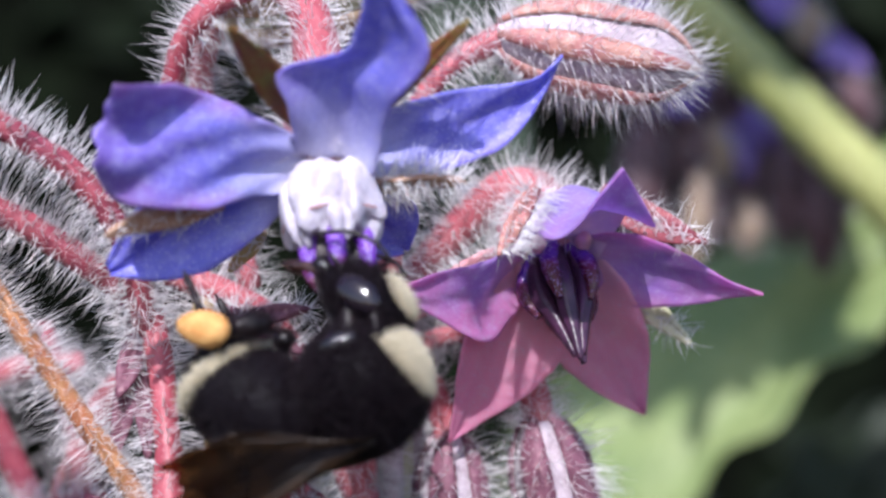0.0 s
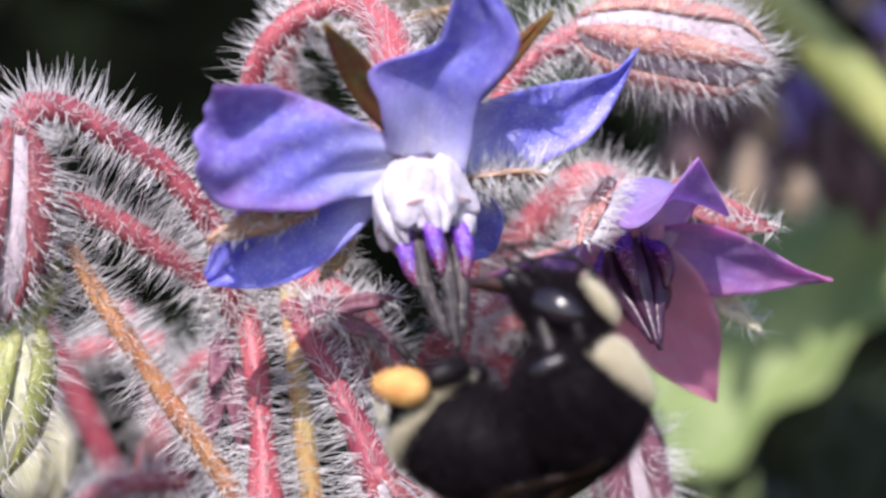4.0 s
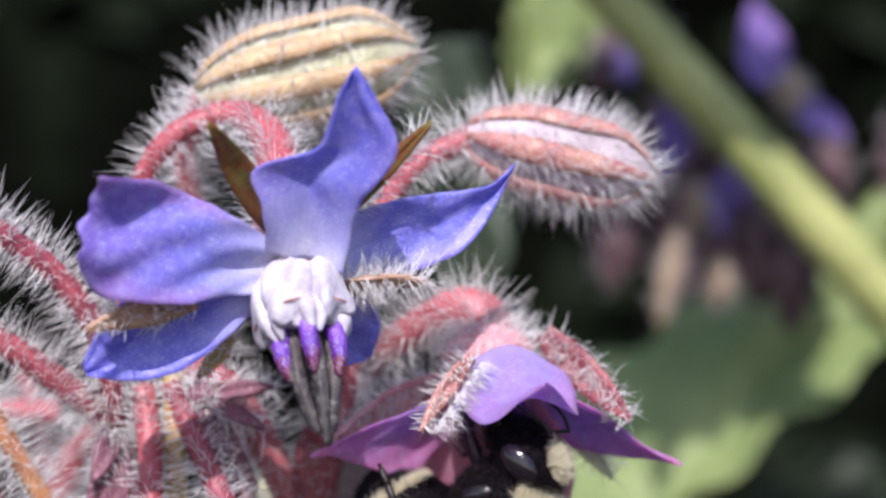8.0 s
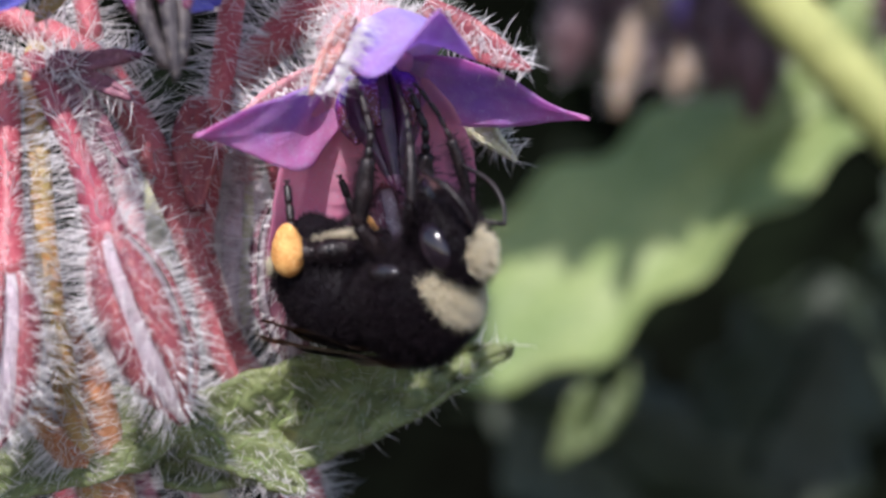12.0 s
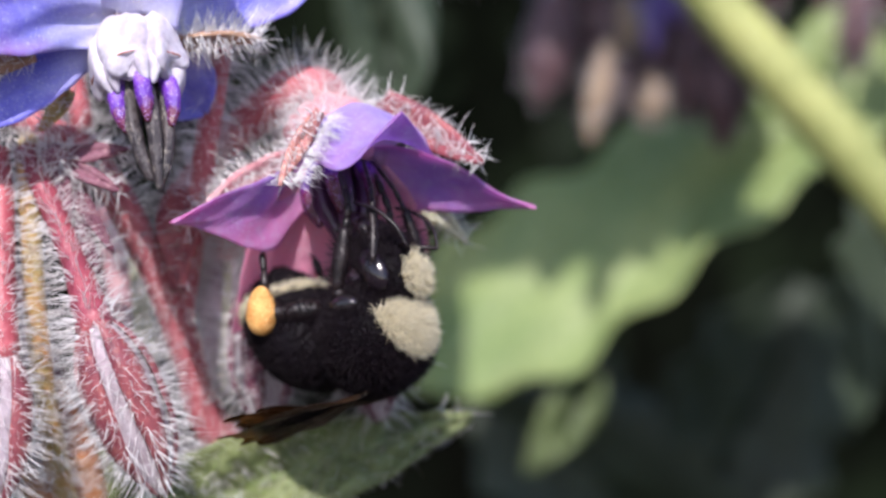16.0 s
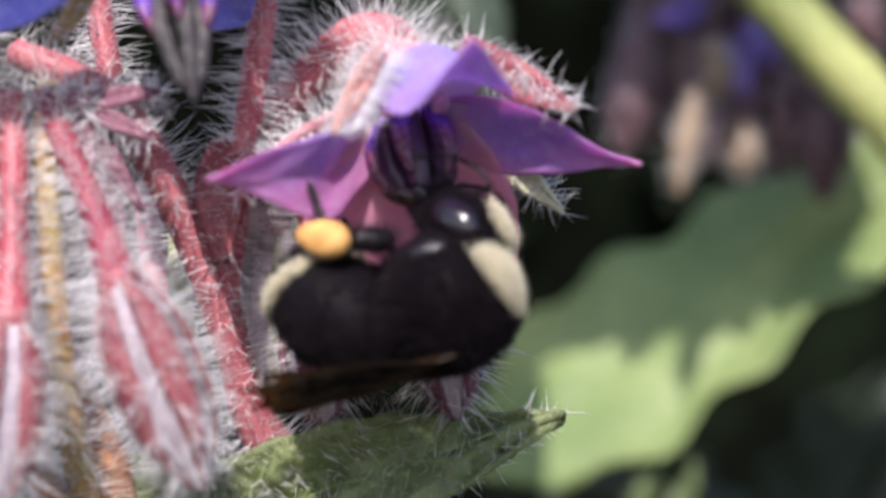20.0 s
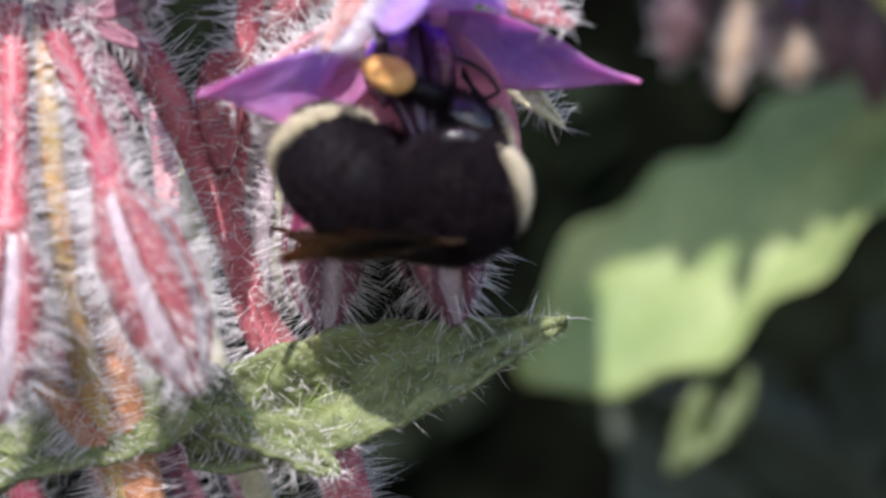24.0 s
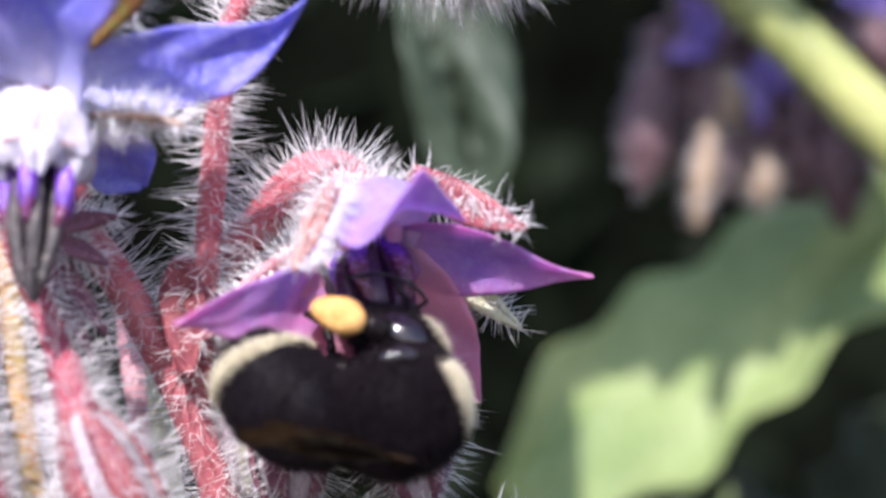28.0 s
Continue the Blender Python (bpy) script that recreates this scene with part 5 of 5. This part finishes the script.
def wing(s, length, half, name):
    """A wing along +y from its root, narrow at the root, broadest near its worn outer end."""
    g = blade(length, half, (0.12, 0.26, 0.44, 0.64, 0.84, 0.98, 1.0, 0.74), 0.10, 0.03, 0.14, 0.0, 60, 25, 0.03, 3 + s, 0.0, 0.02 * s, 0.015, notch=0.06)
    w = part(name, g, M_WING, bee, "smoky brown wing with a worn edge")
    for k in range(6):
        x = (-0.80 + 0.32 * k) * half * 0.9
        part("vein", tube([(0, 0.3, 0.05), (x * 0.45, length * 0.4, 0.04), (x * 0.8, length * 0.68, 0.03), (x, length * (0.93 - 0.05 * k), -0.05)], (0.05, 0.04, 0.025, 0.015), 18, 6), M_BEE, w)
    for k in range(3):
        y = length * (0.5 + 0.13 * k)
        part("vein", tube([(-0.5 * half * (0.5 + 0.2 * k), y, 0.05), (0, y + 0.25, 0.05), (0.4 * half * (0.5 + 0.2 * k), y - 0.1, 0.05)], (0.02, 0.025, 0.015), 10, 6), M_BEE, w)
    return w


wings = []
for s in (-1, 1):
    wings.append((wing(s, 9.3, 1.95, "fore_wing"), s, (-1.5, 1.2, 2.5), 0))
    wings.append((wing(s, 7.0, 1.35, "hind_wing"), s, (-1.9, 1.1, 2.3), -9))


# ---- what moves ----
# seconds, then for the wings of one side and of the other the way they point and the way they face, in the bee's space
FLAP = [
    (0, -0.80, 0.32, -0.51, -0.18, 0.68, 0.71, -0.71, 0.36, -0.61, -0.49, 0.36, 0.79),
    (1, -0.92, 0.21, -0.34, -0.11, 0.68, 0.72, -0.84, 0.27, -0.47, -0.39, 0.30, 0.87),
    (2, -0.89, 0.22, -0.40, -0.11, 0.75, 0.65, -0.80, 0.28, -0.53, -0.43, 0.35, 0.83),
    (3, -0.91, 0.13, -0.39, -0.14, 0.79, 0.60, -0.83, 0.26, -0.49, -0.38, 0.38, 0.84),
    (3.5, -0.88, -0.05, -0.47, -0.36, 0.72, 0.59, -0.82, 0.27, -0.51, -0.40, 0.36, 0.84),
    (5.5, -0.76, -0.15, -0.64, 0.50, 0.10, 0.90, -0.76, -0.15, -0.64, 0.50, 0.10, 0.90),
    (6.3, -0.76, -0.15, -0.64, 0.50, 0.10, 0.90, -0.76, -0.15, -0.64, 0.50, 0.10, 0.90),
    (7, -0.76, -0.15, -0.64, 0.50, 0.10, 0.90, -0.76, -0.15, -0.64, 0.50, 0.10, 0.90),
    (9, -0.74, -0.58, -0.33, -0.59, 0.33, 0.74, -0.78, -0.41, -0.47, -0.61, 0.36, 0.70),
    (9.5, -0.90, -0.34, 0.26, 0.27, 0.02, 0.96, -0.97, -0.20, 0.13, 0.13, -0.02, 0.99),
    (10, -0.82, -0.45, 0.34, 0.04, 0.55, 0.83, -0.78, 0.49, -0.40, -0.04, 0.60, 0.80),
    (10.4, -0.79, -0.10, -0.61, -0.59, 0.39, 0.70, -0.68, 0.28, -0.67, -0.58, 0.34, 0.74),
    (11, -0.77, 0.10, -0.63, -0.58, 0.29, 0.76, -0.55, 0.56, -0.61, -0.59, 0.26, 0.77),
    (12, -0.76, -0.09, -0.64, -0.63, 0.32, 0.71, -0.66, 0.28, -0.70, -0.63, 0.30, 0.72),
    (12.5, -0.81, -0.22, -0.54, -0.58, 0.22, 0.79, -0.77, 0.07, -0.63, -0.60, 0.23, 0.76),
    (14.5, -0.85, -0.16, -0.50, -0.52, 0.15, 0.84, -0.80, 0.15, -0.58, -0.56, 0.17, 0.81),
    (15, -0.79, 0.14, -0.59, -0.50, 0.40, 0.77, -0.52, 0.66, -0.54, -0.48, 0.29, 0.83),
    (16, -0.92, 0.03, -0.38, -0.37, 0.13, 0.92, -0.80, 0.43, -0.41, -0.42, 0.09, 0.91),
    (17, -0.95, 0.02, -0.30, -0.30, 0.12, 0.95, -0.84, 0.43, -0.34, -0.35, 0.05, 0.94),
    (18, -0.80, 0.21, -0.57, -0.47, 0.38, 0.80, -0.64, 0.54, -0.55, -0.52, 0.23, 0.82),
    (19, -0.89, 0.12, -0.45, -0.41, 0.22, 0.88, -0.76, 0.45, -0.46, -0.48, 0.08, 0.87),
    (20, -0.83, 0.06, -0.56, -0.55, 0.07, 0.83, -0.74, 0.37, -0.57, -0.63, -0.05, 0.78),
    (21, -0.78, -0.12, -0.61, -0.60, -0.09, 0.79, -0.74, 0.32, -0.59, -0.66, -0.17, 0.73),
    (21.5, -0.78, -0.20, -0.60, -0.58, -0.14, 0.80, -0.76, 0.23, -0.61, -0.65, -0.21, 0.73),
    (23.5, -0.86, 0.33, -0.39, -0.46, -0.18, 0.87, -0.73, 0.14, -0.67, -0.68, -0.25, 0.69),
    (24, -0.88, 0.43, -0.20, -0.33, -0.25, 0.91, -0.56, -0.33, -0.76, -0.69, -0.33, 0.64),
    (25, -0.88, 0.47, -0.07, -0.18, -0.18, 0.97, -0.53, -0.48, -0.70, -0.65, -0.30, 0.70),
    (26, -0.86, 0.44, -0.24, -0.32, -0.11, 0.94, -0.59, -0.36, -0.72, -0.70, -0.22, 0.68),
    (27, -0.68, 0.63, -0.37, -0.54, -0.10, 0.83, -0.43, -0.31, -0.85, -0.87, -0.13, 0.48),
    (28, -0.68, 0.63, -0.37, -0.60, -0.21, 0.77, -0.43, -0.31, -0.85, -0.84, -0.23, 0.50),
]
# seconds, where the hind legs' pollen loads lie along and under the body in millimetres, the legs' turn and the loads' turn in degrees
POLLEN = [
    (0, -2.3, -6.7, 0, 87), (1, -3.1, -7.2, 0, 87), (2, -2.6, -7.1, 0, 87), (2.5, -2.2, -6.9, 0, 87), (3, -2.7, -6.75, 0, 87), (3.5, -2.8, -6.7, 0, 87),
    (5.5, -1.4, -5.9, 0, 60), (6, 3.2, -5.4, -40, 60), (6.5, 1.9, -5, -20, 60), (7, -2.4, -4, 0, 50), (8, -3.0, -3.6, 0, 40), (8.5, -1.85, -4.4, 0, 40), (9, -1.6, -4.6, 0, 40), (9.5, -2.2, -4.2, 0, 40),
    (10, -1.45, -5.1, 0, 40), (10.5, -1, -4.8, 0, 24), (11, -1.8, -5.1, 0, 24), (11.5, -2.1, -5.3, 0, 24), (12, -2.7, -5.45, 0, 24), (12.5, -3.1, -5.6, 0, 24),
    (14.5, -3.2, -5, 0, 24), (15, -2.9, -4.85, 0, 24), (16, -3.1, -4.5, 0, 24), (17, -3.2, -4.4, 0, 24), (17.5, -3, -4.6, 0, 24), (18, -2.7, -5.2, 0, 35),
    (18.5, -2.4, -4.7, 0, 50), (19, -1.8, -5.6, 0, 70), (20, -1.7, -5.2, 0, 90), (20.5, -2, -4.6, 0, 90), (21, -1.2, -4.5, 0, 90), (21.5, -1.4, -5, 0, 90),
    (23.5, -1, -4.9, 0, 90), (24, -0.2, -5.5, 0, 90), (25, -0.4, -5.75, 0, 90), (25.5, -0.8, -5.6, 0, 90), (26, -0.5, -5.6, 0, 90), (26.5, -1.6, -5.4, 0, 90),
    (27, -1, -5.1, 0, 90), (28, -0.1, -4.4, 0, 90),
]
# seconds, where the neck is in the bee's space, and how far the head nods
NOD = [(0.0, 2.2, -1.3, 12), (3.5, 2.3, -1.5, 12), (5.5, 2.3, -0.5, 0), (6.3, 2.2, 0.1, 0), (8.0, 2.2, 0.1, 0), (8.5, 2.3, -0.4, 0), (10.0, 2.4, -0.2, 0), (12.5, 2.4, 0.0, 0), (16.0, 2.0, -0.9, 6), (18.0, 2.0, -0.8, 8), (20.0, 1.9, -0.7, 15), (21.5, 1.6, -1.0, 20), (23.5, 1.5, -1.2, 26), (28.0, 1.4, -1.2, 30)]
# seconds, and how far the front legs are drawn in
TUCK = [(0.0, 1.6), (3.5, 1.6), (5.5, 0.5), (6.5, 2.7), (8.5, 2.8), (9.5, 0.5), (11.0, 0.1), (12.5, 0.0), (14.5, 0.3), (15.0, 0.5), (18.5, 1.2), (20.0, 2.1), (28.0, 2.2)]


def motions():
    walk(bee, rows_of(BEE))
    for ob, s in hinds:
        walk(ob, [(t, pose(x * MM, s * 1.3 * MM, z * MM, 0, turn, 0)) for t, x, z, turn, roll in POLLEN])
    for ob, s in loads:
        walk(ob, [(t, pose(0, s * 1.75 * MM, 0, 0, 28 + roll, 0)) for t, x, z, turn, roll in POLLEN])
    walk(head, [(t, pose(x * MM, 0, z * MM, 0, turn, 0)) for t, x, z, turn in NOD])
    for ob, dx, dy, dz in fronts:
        walk(ob, [(t, pose(dx * k * MM, dy * k * MM, dz * k * MM)) for t, k in TUCK])
    for ob, s, root, back in wings:
        rows = []
        for t, *v in FLAP:
            d, face = (v[0:3], v[3:6]) if s > 0 else (v[6:9], v[9:12])
            foot = Vector((root[0], s * root[1], root[2]))
            d = Matrix.Rotation(radians(back), 3, face) @ Vector(d)
            rows.append((t, aim(foot, foot + d, face)))
        walk(ob, rows)
    for ob, dx, dz in ((arch_bud, 0.1, 1.4), (young_bud, 0.0, 1.4), (slender_bud, -1.1, 0.3), (side_stem, 0.0, 3.0), (orange_stem, 0.0, 1.9), (red_calyx, -0.3, 1.2)):
        x, y, z = ob.location
        walk(ob, [(t, pose(x + dx * k * MM, y, z + dz * k * MM)) for t, k in ((0, 1), (3.5, 1), (5.5, 0), (28, 0))])
    walk(pink, rows_of(PINK))
    walk(blue, rows_of(BLUE))


motions()
